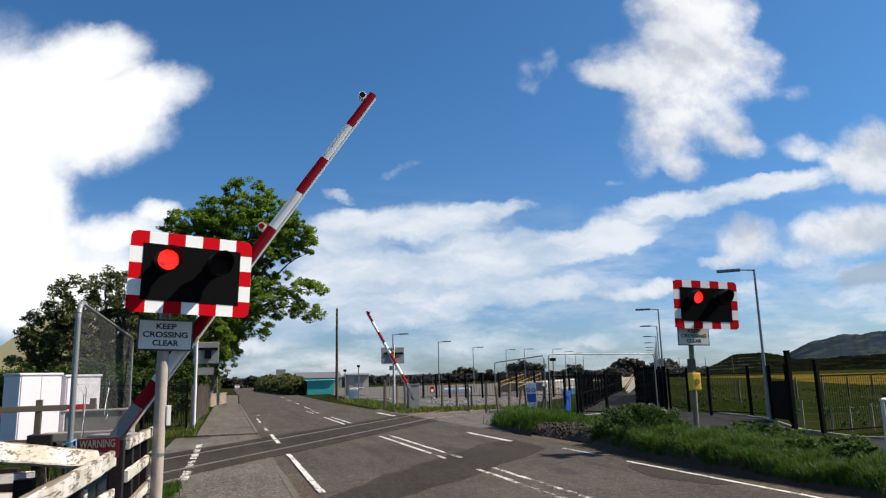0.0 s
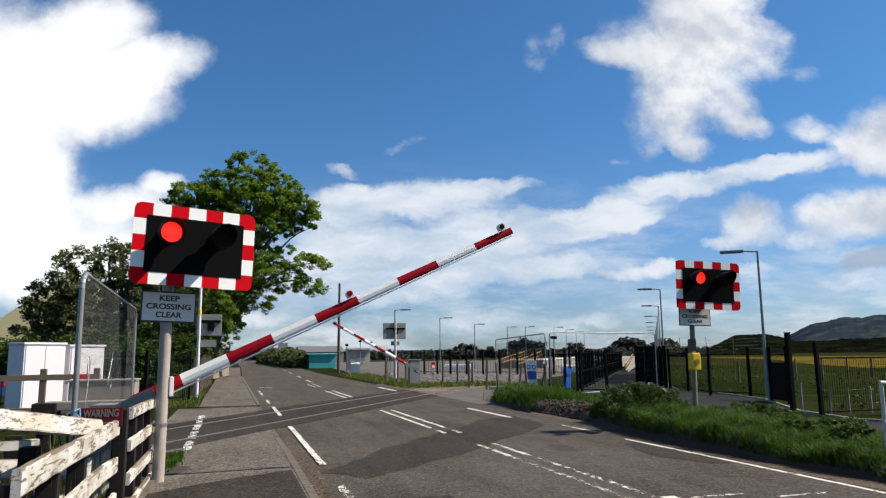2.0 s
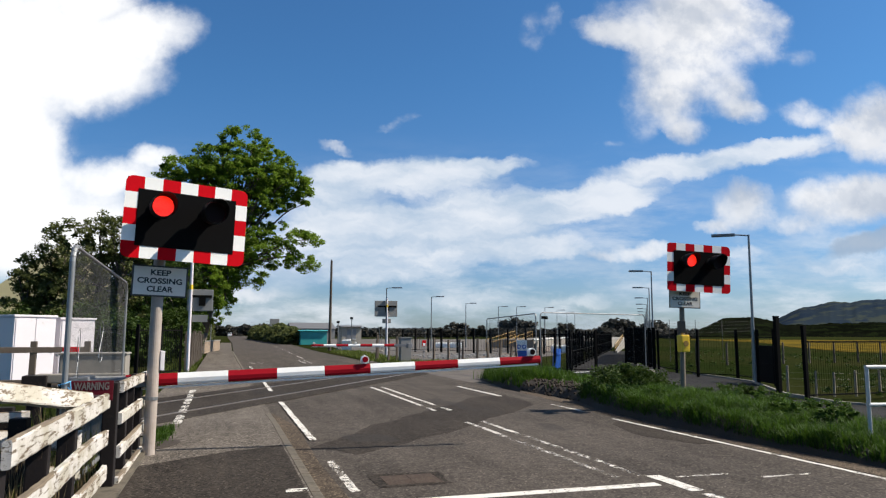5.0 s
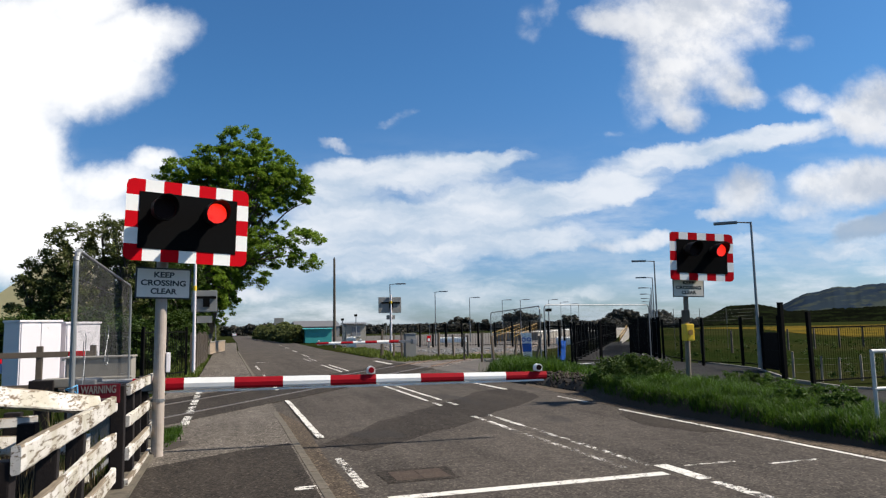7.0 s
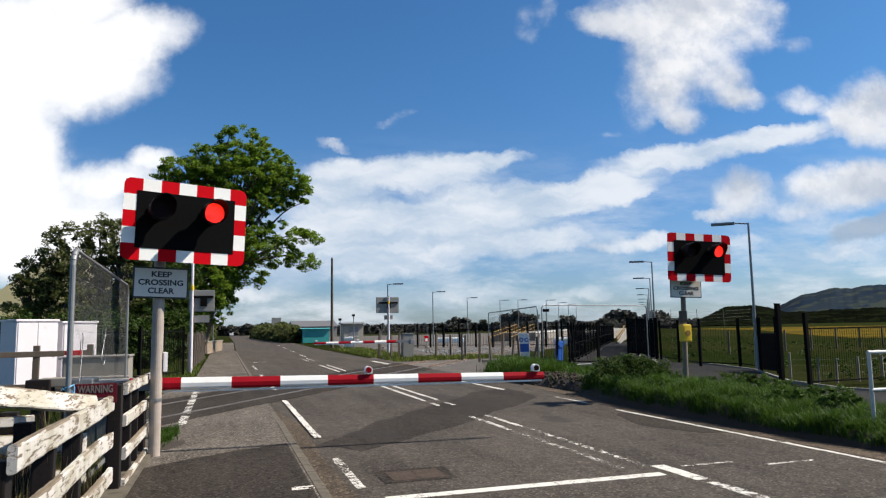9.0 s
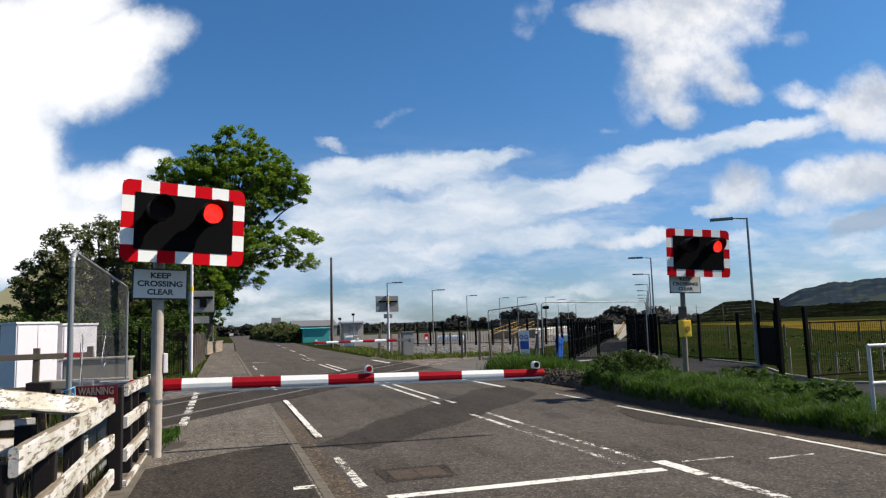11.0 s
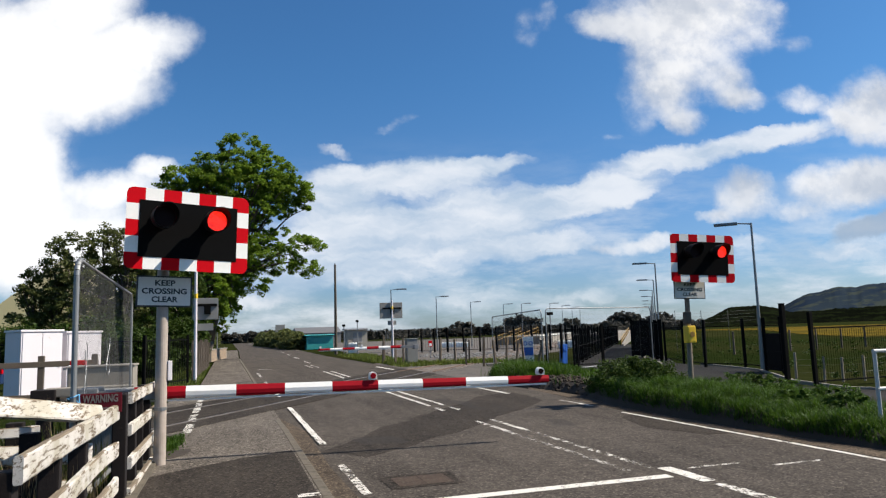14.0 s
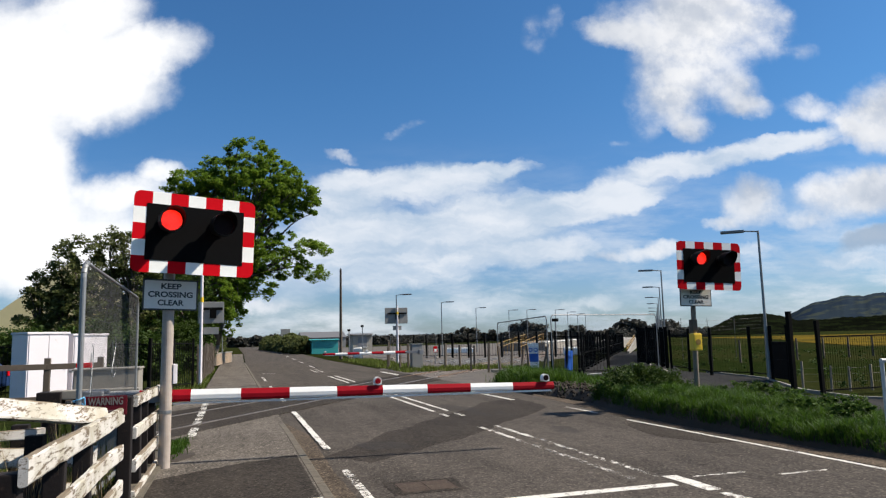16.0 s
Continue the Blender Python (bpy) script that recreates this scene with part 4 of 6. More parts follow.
def mesh_panel(m, length, h0, h1, label, group="temporary fence panels", bars=True, tube=0.021, feet=True, pitch=0.075, wire=0.0016, end_tube=0.0):
    """A temporary fence panel: tube frame with fine wire mesh."""
    root = base("fence_panel", m, label, "fence panel", group)
    k = 0.16
    part("upright", bar((0, 0, 0), (0, 0, h0 - k), tube), STEEL, root)
    part("upright", bar((length, 0, 0), (length, 0, h1 - k), end_tube or tube), STEEL, root)
    part("top_tube", bar((k, 0, h0), (length - k, 0, h1), end_tube or tube), STEEL, root)
    for x, h, way_x in ((0, h0, 1), (length, h1, -1)):
        bend = bmesh.new()
        arc = [Vector((x + way_x * k * (1 - math.cos(a)), 0, h - k + k * math.sin(a))) for a in np.linspace(0, math.pi / 2, 6)]
        for p, q in zip(arc, arc[1:]):
            bar(p, q, tube if x == 0 else end_tube or tube, bm=bend)
        part("corner_tube", bend, STEEL, root)
    part("bottom_tube", bar((0, 0, 0.12), (length, 0, 0.12), tube), STEEL, root)
    wires = bmesh.new()
    n = int(length / pitch)
    for i in range(1, n):
        x = length * i / n
        bar((x, 0, 0.12), (x, 0, h0 + (h1 - h0) * i / n), wire, sides=3, bm=wires)
    k = int(min(h0, h1) / 0.24)
    for j in range(1, k):
        f = j / k
        bar((0, 0, 0.12 + (h0 - 0.12) * f), (length, 0, 0.12 + (h1 - 0.12) * f), wire, sides=3, bm=wires)
    tagged(part("wire_mesh", wires, WIRE, root, "fine welded wire mesh"), kind="stuff")
    if feet:
        for x in (0, length):
            part("foot_block", box(x - 0.11, x + 0.11, -0.35, 0.35, 0, 0.12, 0.02), CONCRETE, root)
    return root


def panel_between(a, b, h0, h1, label, **more):
    a, b = Vector(a), Vector(b)
    d = b - a
    return mesh_panel(pose(a.x, a.y, a.z, 0, 0, math.degrees(math.atan2(d.y, d.x))), d.to_2d().length, h0, h1, label, **more)


panel_between((-1.36, 7.35, 0), (-1.30, 10.9, 0), 2.41, 2.29, "leaning galvanised mesh fence panel tied to the white fence", pitch=0.05, feet=False, tube=0.026, wire=0.0015, end_tube=0.016)


def warning_plate():
    s = base("warning_sign", pose(-1.17, 7.62, 1.04, 0, 0, 4), "small red warning sign with white lettering on the fence", "sign")
    # red plate and white print darkened in colour for the shade they hang in
    face = part("plate", box(-0.19, 0.19, -0.006, 0.006, -0.10, 0.09, 0.01), surface("shaded_red", (0.085, 0.008, 0.014), 0.7, vary=0.5, grain=14, spec=0.1), s)
    lettering("lettering", "WARNING", 0.10, face, pose(0, -0.009, 0.035, 90), surface("shaded_lettering", (0.15, 0.125, 0.12), 0.7, vary=0.4, grain=20, spec=0.1), 0.31)
    part("text_bar", box(-0.16, 0.16, -0.009, -0.006, -0.065, -0.045), surface("shaded_text", (0.13, 0.09, 0.09), 0.7, vary=0.4, spec=0.1), face)
    r = bmesh.new()
    pts = [Vector((-1.36 + 0.05 * math.sin(i * 1.3), 7.33 - 0.08 * math.cos(i * 1.3), 0.98 + 0.015 * i)) for i in range(12)] + [Vector((-1.28, 7.3, 0.85)), Vector((-1.24, 7.2, 0.6)), Vector((-1.3, 7.2, 0.45))]
    for a, b in zip(pts, pts[1:]):
        bar(a, b, 0.005, sides=6, bm=r)
    solo("rope", r, BLUE_ROPE, "blue rope tying the mesh panel to the fence", "rope")


warning_plate()


def location_cabinet(m, w, d, h, doors):
    c = base("equipment_cabinet", m, "white steel railway equipment cabinet behind the fence", "cabinet", "white cabinets")
    body = part("body", box(-w / 2, w / 2, -d / 2, d / 2, 0.1, h, 0.015), CABINET_WHITE, c)
    part("plinth", box(-w / 2 + 0.03, w / 2 - 0.03, -d / 2 + 0.03, d / 2 - 0.03, 0, 0.1), CONCRETE, c)
    part("roof_lip", box(-w / 2 - 0.03, w / 2 + 0.03, -d / 2 - 0.04, d / 2 + 0.03, h, h + 0.06, 0.012), CABINET_WHITE, c)
    for i in range(doors):
        x0 = -w / 2 + 0.03 + (w - 0.06) * i / doors
        x1 = -w / 2 + 0.03 + (w - 0.06) * (i + 1) / doors
        door = part("door", box(x0 + 0.008, x1 - 0.008, -d / 2 - 0.022, -d / 2, 0.16, h - 0.04, 0.008), CABINET_WHITE, c)
        part("handle", box(x1 - 0.09, x1 - 0.06, -d / 2 - 0.05, -d / 2 - 0.02, h * 0.5, h * 0.5 + 0.16, 0.006), DARK_STEEL, door)
    return c


location_cabinet(pose(-5.22, 22.6, 0, 0, 0, 42), 1.16, 0.80, 2.00, 2)
location_cabinet(pose(-4.25, 23.6, 0, 0, 0, 34), 1.0, 0.7, 1.95, 1)


def trough():
    t = base("concrete_trough", pose(-1.9, 12.6, 0), "grey concrete cable trough with a ledge behind the mesh panel", "wall")
    part("block", box(-0.47, 0.47, -0.3, 0.3, 0, 1.24, 0.02), CONCRETE, t)
    part("coping", box(-0.49, 0.49, -0.32, 0.32, 1.24, 1.27, 0.012), CONCRETE, t)
    part("ledge", box(-0.73, 0.52, -0.62, -0.30, 0.83, 0.96, 0.015), CONCRETE, t, "pale concrete ledge")
    part("ledge_pier", box(-0.40, 0.45, -0.58, -0.30, 0, 0.83, 0.015), BLACK_WOOD, t)
    part("end_block", box(-0.88, -0.55, -0.70, -0.34, 0.62, 0.95, 0.02), BLACK_WOOD, t, "black timber end block")
    part("end_leg", box(-0.80, -0.62, -0.64, -0.40, 0, 0.62), BLACK_WOOD, t)
    red = part("reflector", box(-0.74, -0.5, 1.28, 1.42, 1.24, 1.33, 0.01), SIGN_RED, t, "small red and white reflector on a bracket")
    part("reflector_edge", box(-0.76, -0.70, 1.27, 1.43, 1.14, 1.25, 0.008), SIGN_WHITE, red)
    part("bracket", box(-0.64, -0.60, 0.25, 1.40, 1.20, 1.24), DARK_STEEL, t)


trough()


def loose_wire():
    """Wire hanging in loops on the mesh panel."""
    for y0, top, low, sway in ((7.75, 1.62, 1.0, 0.03), (9.1, 1.72, 1.25, 0.06)):
        bm = bmesh.new()
        pts = [Vector((-1.33, y0 + sway * 2 * math.sin(i * 0.7), low + (top - low) * (0.5 + 0.5 * math.cos(i * math.pi / 9)))) for i in range(17)]
        for p, q in zip(pts, pts[1:]):
            bar(p, q, 0.004, sides=5, bm=bm)
        solo("loose_wire", bm, STEEL, "grey loose wire looped on the mesh panel", "wire", "loose wires")


loose_wire()


def rail_fence(points, h, rails, material, label, group="post and rail fences", post=0.1, rail=0.1):
    f = base("post_and_rail_fence", pose(0, 0, 0), label, "fence", group)
    for (x, y) in points:
        timber_post(f, x, y, h, post, material)
    for (a, b) in zip(points, points[1:]):
        for z in rails:
            part("rail", plank((a[0], a[1] - post / 2, z), (b[0], b[1] - post / 2, z), rail, 0.035), material, f)
    return f


rail_fence([(-6.5, 13.6), (-4.6, 13.9), (-3.13, 14.05), (-2.3, 14.2)], 1.43, (1.28, 0.72), BROWN_WOOD, "weathered brown post and rail fence along the railway")


# ---- station side: paths, fences, lamps ----
sheet("pavement_station", [(10.5, -8, 0.02), (14.6, -8, 0.02), (14.4, 12.4, 0.02), (13.4, 14.3, 0.02), (16.4, 18.3, 0.02), (17.4, 21.5, 0.02), (18.1, 26, 0.02), (36.4, 57, 0.02), (33.6, 58.6, 0.02),
                           (13.8, 27.2, 0.02), (12.9, 26.4, 0.02), (12.5, 22, 0.02), (11.3, 17, 0.02), (10.6, 10, 0.02)], STATION_PATH, 0.08, "grey asphalt footpath leading to the station", "pavement")


def edging(points, z, label):
    e = base("path_edging", pose(0, 0, 0), label, "kerb", kind="structure")
    for a, b in zip(points, points[1:]):
        part("edging_stone", plank((*a, z), (*b, z), 0.1, 0.07, 0.01), CONCRETE, e)


edging([(18.2, 24.5), (17.5, 21.6), (16.95, 19.75), (15.6, 17.5), (14.42, 15.58), (13.75, 13.2), (14.3, 12.0), (14.5, 6.0)], 0.02, "pale concrete edging of the station path")
edging([(17.2, 27.0), (24.0, 37.5), (35.3, 55.0)], 0.02, "pale concrete edging of the station ramp")


def bar_fence(points, h, label, posts=2.6, pitch=0.11, group="black metal fences", post_w=0.09, solid=0.014, rails=(0.12, 0.95), post_extra=0.1, material=None, skip=None):
    """Black metal fence: posts, cross rails and thin uprights along a line of points."""
    material = material or BLACK_STEEL
    f = base("metal_fence", pose(0, 0, 0), label, "fence", group)
    post_me = mesh_of("post", box(-post_w / 2, post_w / 2, -post_w / 2, post_w / 2, 0, h + post_extra, 0.006), material)
    thin = bmesh.new()
    for a, b in zip(points, points[1:]):
        a, b = Vector((*a, 0)), Vector((*b, 0))
        d = b - a
        n = max(1, round(d.length / posts))
        turn = math.degrees(math.atan2(d.y, d.x))
        for i in range(n):
            p = a + d * (i / n)
            part("post", post_me, material, f, at=pose(p.x, p.y, 0, random.uniform(-0.8, 0.8), random.uniform(-0.8, 0.8), turn))
        for r in rails:
            part("cross_rail", plank((a.x, a.y, h * r), (b.x, b.y, h * r), 0.035, 0.025, 0), material, f)
        k = int(d.length / pitch)
        for i in range(k):
            p = a + d * ((i + 0.5) / k)
            bar((p.x, p.y, 0.08), (p.x, p.y, h), solid, sides=3, bm=thin)
    end = Vector((*points[-1], 0))
    part("post", post_me, material, f, at=pose(end.x, end.y, 0))
    tagged(part("bar_infill", thin, material, f, "thin upright bars"), kind="stuff")
    return f


def line_at(off, s0, s1):
    a, b = along(s0, off), along(s1, off)
    return [(a.x, a.y), (b.x, b.y)]


bar_fence(line_at(5.8, 18.3, 26.5), 1.65, "black mesh fence along the station ramp", 2.2, 0.10, solid=0.006, rails=(0.08, 0.5, 0.95))
bar_fence(line_at(5.8, 26.5, 62), 1.65, "black bar fence along the station ramp", 2.2, 0.16, solid=0.006, rails=(0.08, 0.5, 0.95))
bar_fence([(12.6, 26.9), (13.3, 25.6), (14.1, 25.0)], 1.65, "black mesh fence across the head of the ramp", 0.9, 0.12, solid=0.005)
bar_fence([(18.95, 28.3), (20.3, 31.1)], 1.8, "black bar fence beside the station ramp", 1.5, 0.12, post_w=0.15)
bar_fence([(20.3, 31.1), (21.26, 34.44), (30.0, 48.5)], 1.9, "dense black palisade beside the station ramp", 1.6, 0.06, post_w=0.12, solid=0.024, rails=(0.12, 0.5, 0.92))


def ramp_wall():
    """Pale upstand and yellow rail where the ramp climbs to the platform."""
    w = base("ramp_wall", pose(0, 0, 0), "pale concrete ramp side with a yellow hand rail", "wall", kind="structure")
    a, b = along(49.2, 6.6), along(74, 6.6)
    bm = bmesh.new()
    lo = [bm.verts.new((p.x + o * ACROSS.x, p.y + o * ACROSS.y, z)) for p, o, z in ((a, 0, 0), (a, 0.2, 0), (b, 0.2, 0), (b, 0, 0))]
    hi = [bm.verts.new((p.x + o * ACROSS.x, p.y + o * ACROSS.y, z)) for p, o, z in ((a, 0, 0.2), (a, 0.2, 0.2), (b, 0.2, 1.0), (b, 0, 1.0))]
    bm.faces.new(lo[::-1]), bm.faces.new(hi)
    for k in range(4):
        bm.faces.new((lo[k], lo[(k + 1) % 4], hi[(k + 1) % 4], hi[k]))
    part("upstand", bm, CONCRETE, w)
    for dz in (0.2, 0.5):
        part("hand_rail", bar((a.x, a.y, 0.2 + dz), (b.x, b.y, 1.0 + dz), 0.035, sides=8), YELLOW_RAIL, w)
    for i in range(9):
        p = a.lerp(b, i / 8)
        part("rail_post", bar((p.x, p.y, 0.15 + 0.8 * i / 8), (p.x, p.y, 0.7 + 0.8 * i / 8), 0.03, sides=8), YELLOW_RAIL, w)


ramp_wall()
bar_fence([(18.9, 27.9), (17.0, 22.6), (17.62, 21.22), (17.1, 19.6), (16.57, 18.24)], 1.55, "black mesh fence with stout posts beside the path", 2.3, 0.10, solid=0.0035, rails=(0.1, 0.97), post_extra=0.22)
bar_fence([(13.86, 14.24), (17.0, 14.4), (21.0, 14.6), (27.0, 15.0)], 1.45, "dark mesh fence with stout posts before the field", 3.1, 0.075, solid=0.0045, rails=(0.08, 0.98), post_extra=0.37)


def gate():
    g1 = base("metal_gate", pose(16.9, 19.3, 0), "closed black metal gate beside the path", "gate")
    frame_bm = plank((0, 0, 0.65), (-0.45, -1.3, 0.65), 1.1, 0.02, 0)
    part("gate_leaf", frame_bm, BLACK_STEEL, g1)
    for z in (0.1, 0.65, 1.22):
        part("gate_bar", plank((0, 0, z), (-0.45, -1.3, z), 0.06, 0.05, 0.006), BLACK_STEEL, g1)
    tall = base("gate_post", pose(12.56, 13.74, 0), "tall black square gate post beside the path", "post")
    part("shaft", box(-0.05, 0.05, -0.05, 0.05, -0.1, 2.02, 0.01), BLACK_STEEL, tall)
    part("cap", box(-0.055, 0.055, -0.055, 0.055, 2.02, 2.04, 0.005), BLACK_STEEL, tall)


gate()


def stock_fence():
    f = base("stock_fence", pose(0, 0, 0), "low pale timber stakes with wire in the field", "fence", "field fences")
    spots = [(14.9, 15.98), (15.48, 15.6), (15.9, 15.4), (16.6, 15.35), (17.4, 15.3), (18.4, 15.3), (19.5, 15.35), (20.8, 15.4), (22.0, 15.5)]
    for x, y in spots:
        part("stake", bar((x, y, -0.1), (x + random.uniform(-0.04, 0.04), y, 0.62 + random.uniform(-0.06, 0.14)), 0.034, 0.03, 8), PALE_WOOD, f)
    for a, b in zip(spots, spots[1:]):
        for z in (0.2, 0.4, 0.56):
            part("wire", bar((*a, z), (*b, z), 0.0022, sides=4), WIRE, f)
    far = base("stock_fence", pose(0, 0, 0), "weathered stakes along the far field edge", "fence", "field fences")
    for i in range(26):
        x, y = 24 + i * 2.2, 32 + i * 0.35
        part("stake", bar((x, y, -0.1), (x, y, 1.15), 0.06, 0.05, 6), BROWN_WOOD, far)


stock_fence()


def guard_rail():
    r = base("guard_rail", pose(8.49, 7.66, 0.2), "white painted tubular guard rail standing in the verge", "railing")
    white = surface("guard_rail_paint", (0.42, 0.42, 0.41), 0.4, vary=0.15)
    for x in (0.0, 1.7, 3.4):
        part("leg", bar((x, -x * 0.1, -0.4), (x, -x * 0.1, 0.95), 0.027, sides=14), white, r)
    for z in (0.96, 0.45):
        part("tube", bar((-0.02, 0, z), (3.4, -0.34, z), 0.027, sides=14), white, r)


guard_rail()


def street_lamp(m, h, arm, label, group, r=0.043):
    lamp = base("street_lamp", m, label, "street lamp", group)
    part("column", bar((0, 0, 0), (0, 0, h), r * 1.25, r * 0.8, 12), STEEL, lamp, "tapered steel column")
    part("base_sleeve", bar((0, 0, 0), (0, 0, 1.1), r * 1.9, r * 1.6, 12), STEEL, lamp)
    part("arm", bar((0, 0, h - 0.03), (-arm * 0.5, 0, h + 0.02), r * 0.6, r * 0.5, 10), STEEL, lamp)
    head = bmesh.new()
    box(-arm * 1.25, -arm * 0.45, -0.11, 0.11, h - 0.03, h + 0.06, 0.025, head)
    part("lantern", head, DARK_STEEL, lamp, "flat grey lantern")
    return lamp


def lamps():
    first = street_lamp(pose(17.05, 19.7, 0, 0, 0, -40), 4.98, 0.95, "tall grey steel street lamp beside the station path", "station lamps")
    row = [along(s, 9.4) for s in (28, 42.3, 57.9, 72.5, 87, 101.5, 116)]
    for p in row:
        copy_thing(first, pose(p.x, p.y, 0, 0, 0, -25))
    for x, y in ((11.8, 52.2), (18.6, 63.3), (26.4, 76.0), (33.5, 83.8), (35.6, 82.9), (40.2, 84.3), (46.3, 93.1), (52.0, 101.1), (56.7, 107.4)):
        copy_thing(first, pose(x, y, 0, 0, 0, 165))
    for x, y, h in ((14.5, 230, 9.0), (10.5, 250, 10.0)):
        copy_thing(first, pose(x, y, 0, 0, 0, 0))
    copy_thing(first, pose(-1.0, 75, 0, 0, 0, 180))


lamps()


def utility_pole(m, h, label):
    p = base("utility_pole", m, label, "utility pole")
    part("pole", bar((0, 0, -0.2), (0.02, 0, h), 0.15, 0.10, 12), BARK, p)
    part("cap", bar((0.02, 0, h), (0.02, 0, h + 0.12), 0.05, sides=8), DARK_STEEL, p)


def far_road_sign():
    s = base("road_sign", pose(10.4, 150, 0), "grey back of a large road sign beside the far road", "sign")
    part("plate", box(-0.95, 0.95, -0.04, 0.04, 2.3, 4.4, 0.05), GREY_PAINT, s)
    for x in (-0.6, 0.6):
        part("post", bar((x, 0.08, -0.1), (x, 0.08, 4.3), 0.05, sides=10), STEEL, s)


far_road_sign()
utility_pole(pose(9.75, 67, 0), 8.4, "dark wooden utility pole beside the road")

# temporary panels near the station entrance
panel_between((11.95, 31.4, 0), (11.12, 24.1, 0), 2.28, 2.34, "galvanised temporary fence panel beside the tracks")
panel_between((11.25, 24.0, 0), (17.2, 26.3, 0), 2.38, 2.40, "long galvanised temporary fence panel across the station path", wire=0.0007)
panel_between((9.9, 62, 0), (13.0, 60, 0), 2.0, 2.0, "galvanised temporary fence panel beyond the far barrier")
panel_between((13.2, 60, 0), (16.5, 58, 0), 2.0, 2.0, "galvanised temporary fence panel beyond the far barrier")


def entrance_clutter():
    b = base("barrier_block", pose(13.0, 26.3, 0, 0, 4, 10), "upright blue plastic barrier panel", "road barrier")
    part("panel", box(-0.13, 0.13, -0.10, 0.10, 0, 1.0, 0.03), BLUE, b)
    part("grip", box(-0.08, 0.08, -0.12, 0.12, 0.72, 0.84, 0.02), BLUE, b)
    n = base("notice_board", pose(13.2, 30.2, 0, 0, 0, -20), "blue and white site notice leaning on a stake", "sign")
    board = part("board", box(-0.25, 0.25, -0.02, 0.02, 0.15, 1.30, 0.01), SIGN_WHITE, n)
    part("lower_panel", box(-0.23, 0.23, -0.026, -0.02, 0.45, 0.82), BLUE, board)
    for x in (-0.12, 0.12):
        part("symbol", disc(0.10, 0.008, (x, -0.026, 1.0)), BLUE, board)
        part("symbol_centre", disc(0.055, 0.008, (x, -0.034, 1.0)), SIGN_WHITE, board)
    part("stake", bar((0.15, 0.06, 0), (0.15, 0.06, 1.3), 0.04, sides=8), BROWN_WOOD, n)
    for i, (x, y, h, lean) in enumerate(((11.56, 31.7, 1.38, 2), (11.9, 31.0, 1.2, -4), (12.1, 30.2, 1.3, 3), (12.25, 29.4, 1.05, 6), (12.3, 28.6, 1.25, -3), (12.45, 27.6, 1.3, 12), (12.6, 27.2, 1.2, -6), (11.3, 33.5, 1.3, 0))):
        st = base("timber_stake", pose(x, y, 0, lean, lean * 0.6, i * 11), "weathered timber stake in the long grass", "stake", "timber stakes")
        part("shaft", box(-0.042, 0.042, -0.042, 0.042, -0.2, h, 0.008), BROWN_WOOD, st)
    for i, (x, y, h) in enumerate(((9.35, 38.6, 1.4), (9.05, 39.3, 1.3), (10.9, 36.6, 1.35), (11.6, 36.2, 1.25), (12.3, 35.9, 1.2), (8.6, 40.5, 1.2), (9.0, 42, 1.5))):
        st = base("timber_stake", pose(x, y, 0, i % 3 - 1, i % 2, i * 17), "weathered timber stake beside the far barrier", "stake", "timber stakes")
        part("shaft", box(-0.05, 0.05, -0.05, 0.05, -0.2, h, 0.01), BROWN_WOOD, st)
    tel = base("red_sign", pose(12.6, 44.5, -0.2), "small red and white sign on a stake", "sign")
    part("plate", box(-0.13, 0.13, -0.01, 0.01, 0.95, 1.33, 0.01), SIGN_RED, tel)
    part("plate_centre", box(-0.08, 0.08, -0.016, -0.01, 0.98, 1.16), SIGN_WHITE, tel)
    part("stake", bar((0, 0.03, 0), (0, 0.03, 1.0), 0.025, sides=8), DARK_STEEL, tel)


entrance_clutter()

# dark posts round the works yard beyond the tracks
bar_fence([(15.2, 60.5), (17.7, 57.2), (24, 50.6)], 1.55, "dark posts and mesh round the station works", 1.45, 0.24, solid=0.010, post_extra=0.45, post_w=0.13)
bar_fence([(24, 50.6), (26.0, 49.0)], 1.5, "dark posts and mesh beside the platform", 1.4, 0.24, solid=0.010, post_extra=0.45, post_w=0.13)


# ---- platforms ----
def platform(off0, off1, s0, s1, label):
    p = base("platform", pose(0, 0, 0), label, "platform", "station platforms", "structure")
    bm = bmesh.new()
    lo = [along(s0, off0, 0), along(s1, off0, 0), along(s1, off1, 0), along(s0, off1, 0)]
    vs = [bm.verts.new(v) for v in lo] + [bm.verts.new(v + Vector((0, 0, 0.9))) for v in lo]
    for f in ((0, 1, 5, 4), (1, 2, 6, 5), (2, 3, 7, 6), (3, 0, 4, 7), (4, 5, 6, 7)):
        bm.faces.new([vs[i] for i in f])
    bmesh.ops.recalc_face_normals(bm, faces=bm.faces)
    part("slab", bm, CONCRETE, p)
    part("white_edge", plank(along(s0, off0 - 0.02, 0.93), along(s1, off0 - 0.02, 0.93), 0.08, 0.3, 0), SIGN_WHITE, p)
    return p


platform(-3.3, -8.5, 70, 150, "pale concrete station platform beyond the tracks")
platform(2.2, 5.3, 62, 150, "pale concrete station platform beside the ramp")


def hand_rails(off, s0, s1, z0, z1, label):
    h = base("hand_rail", pose(0, 0, 0), label, "handrail", "yellow ramp handrails")
    n = int((s1 - s0) / 1.6)
    for i in range(n + 1):
        s, z = s0 + (s1 - s0) * i / n, z0 + (z1 - z0) * i / n
        part("upright", bar(along(s, off, z - 0.2), along(s, off, z + 1.0), 0.03, sides=8), YELLOW_RAIL, h)
    for up in (1.0, 0.6):
        part("tube", bar(along(s0, off, z0 + up), along(s1, off, z1 + up), 0.035, sides=8), YELLOW_RAIL, h)


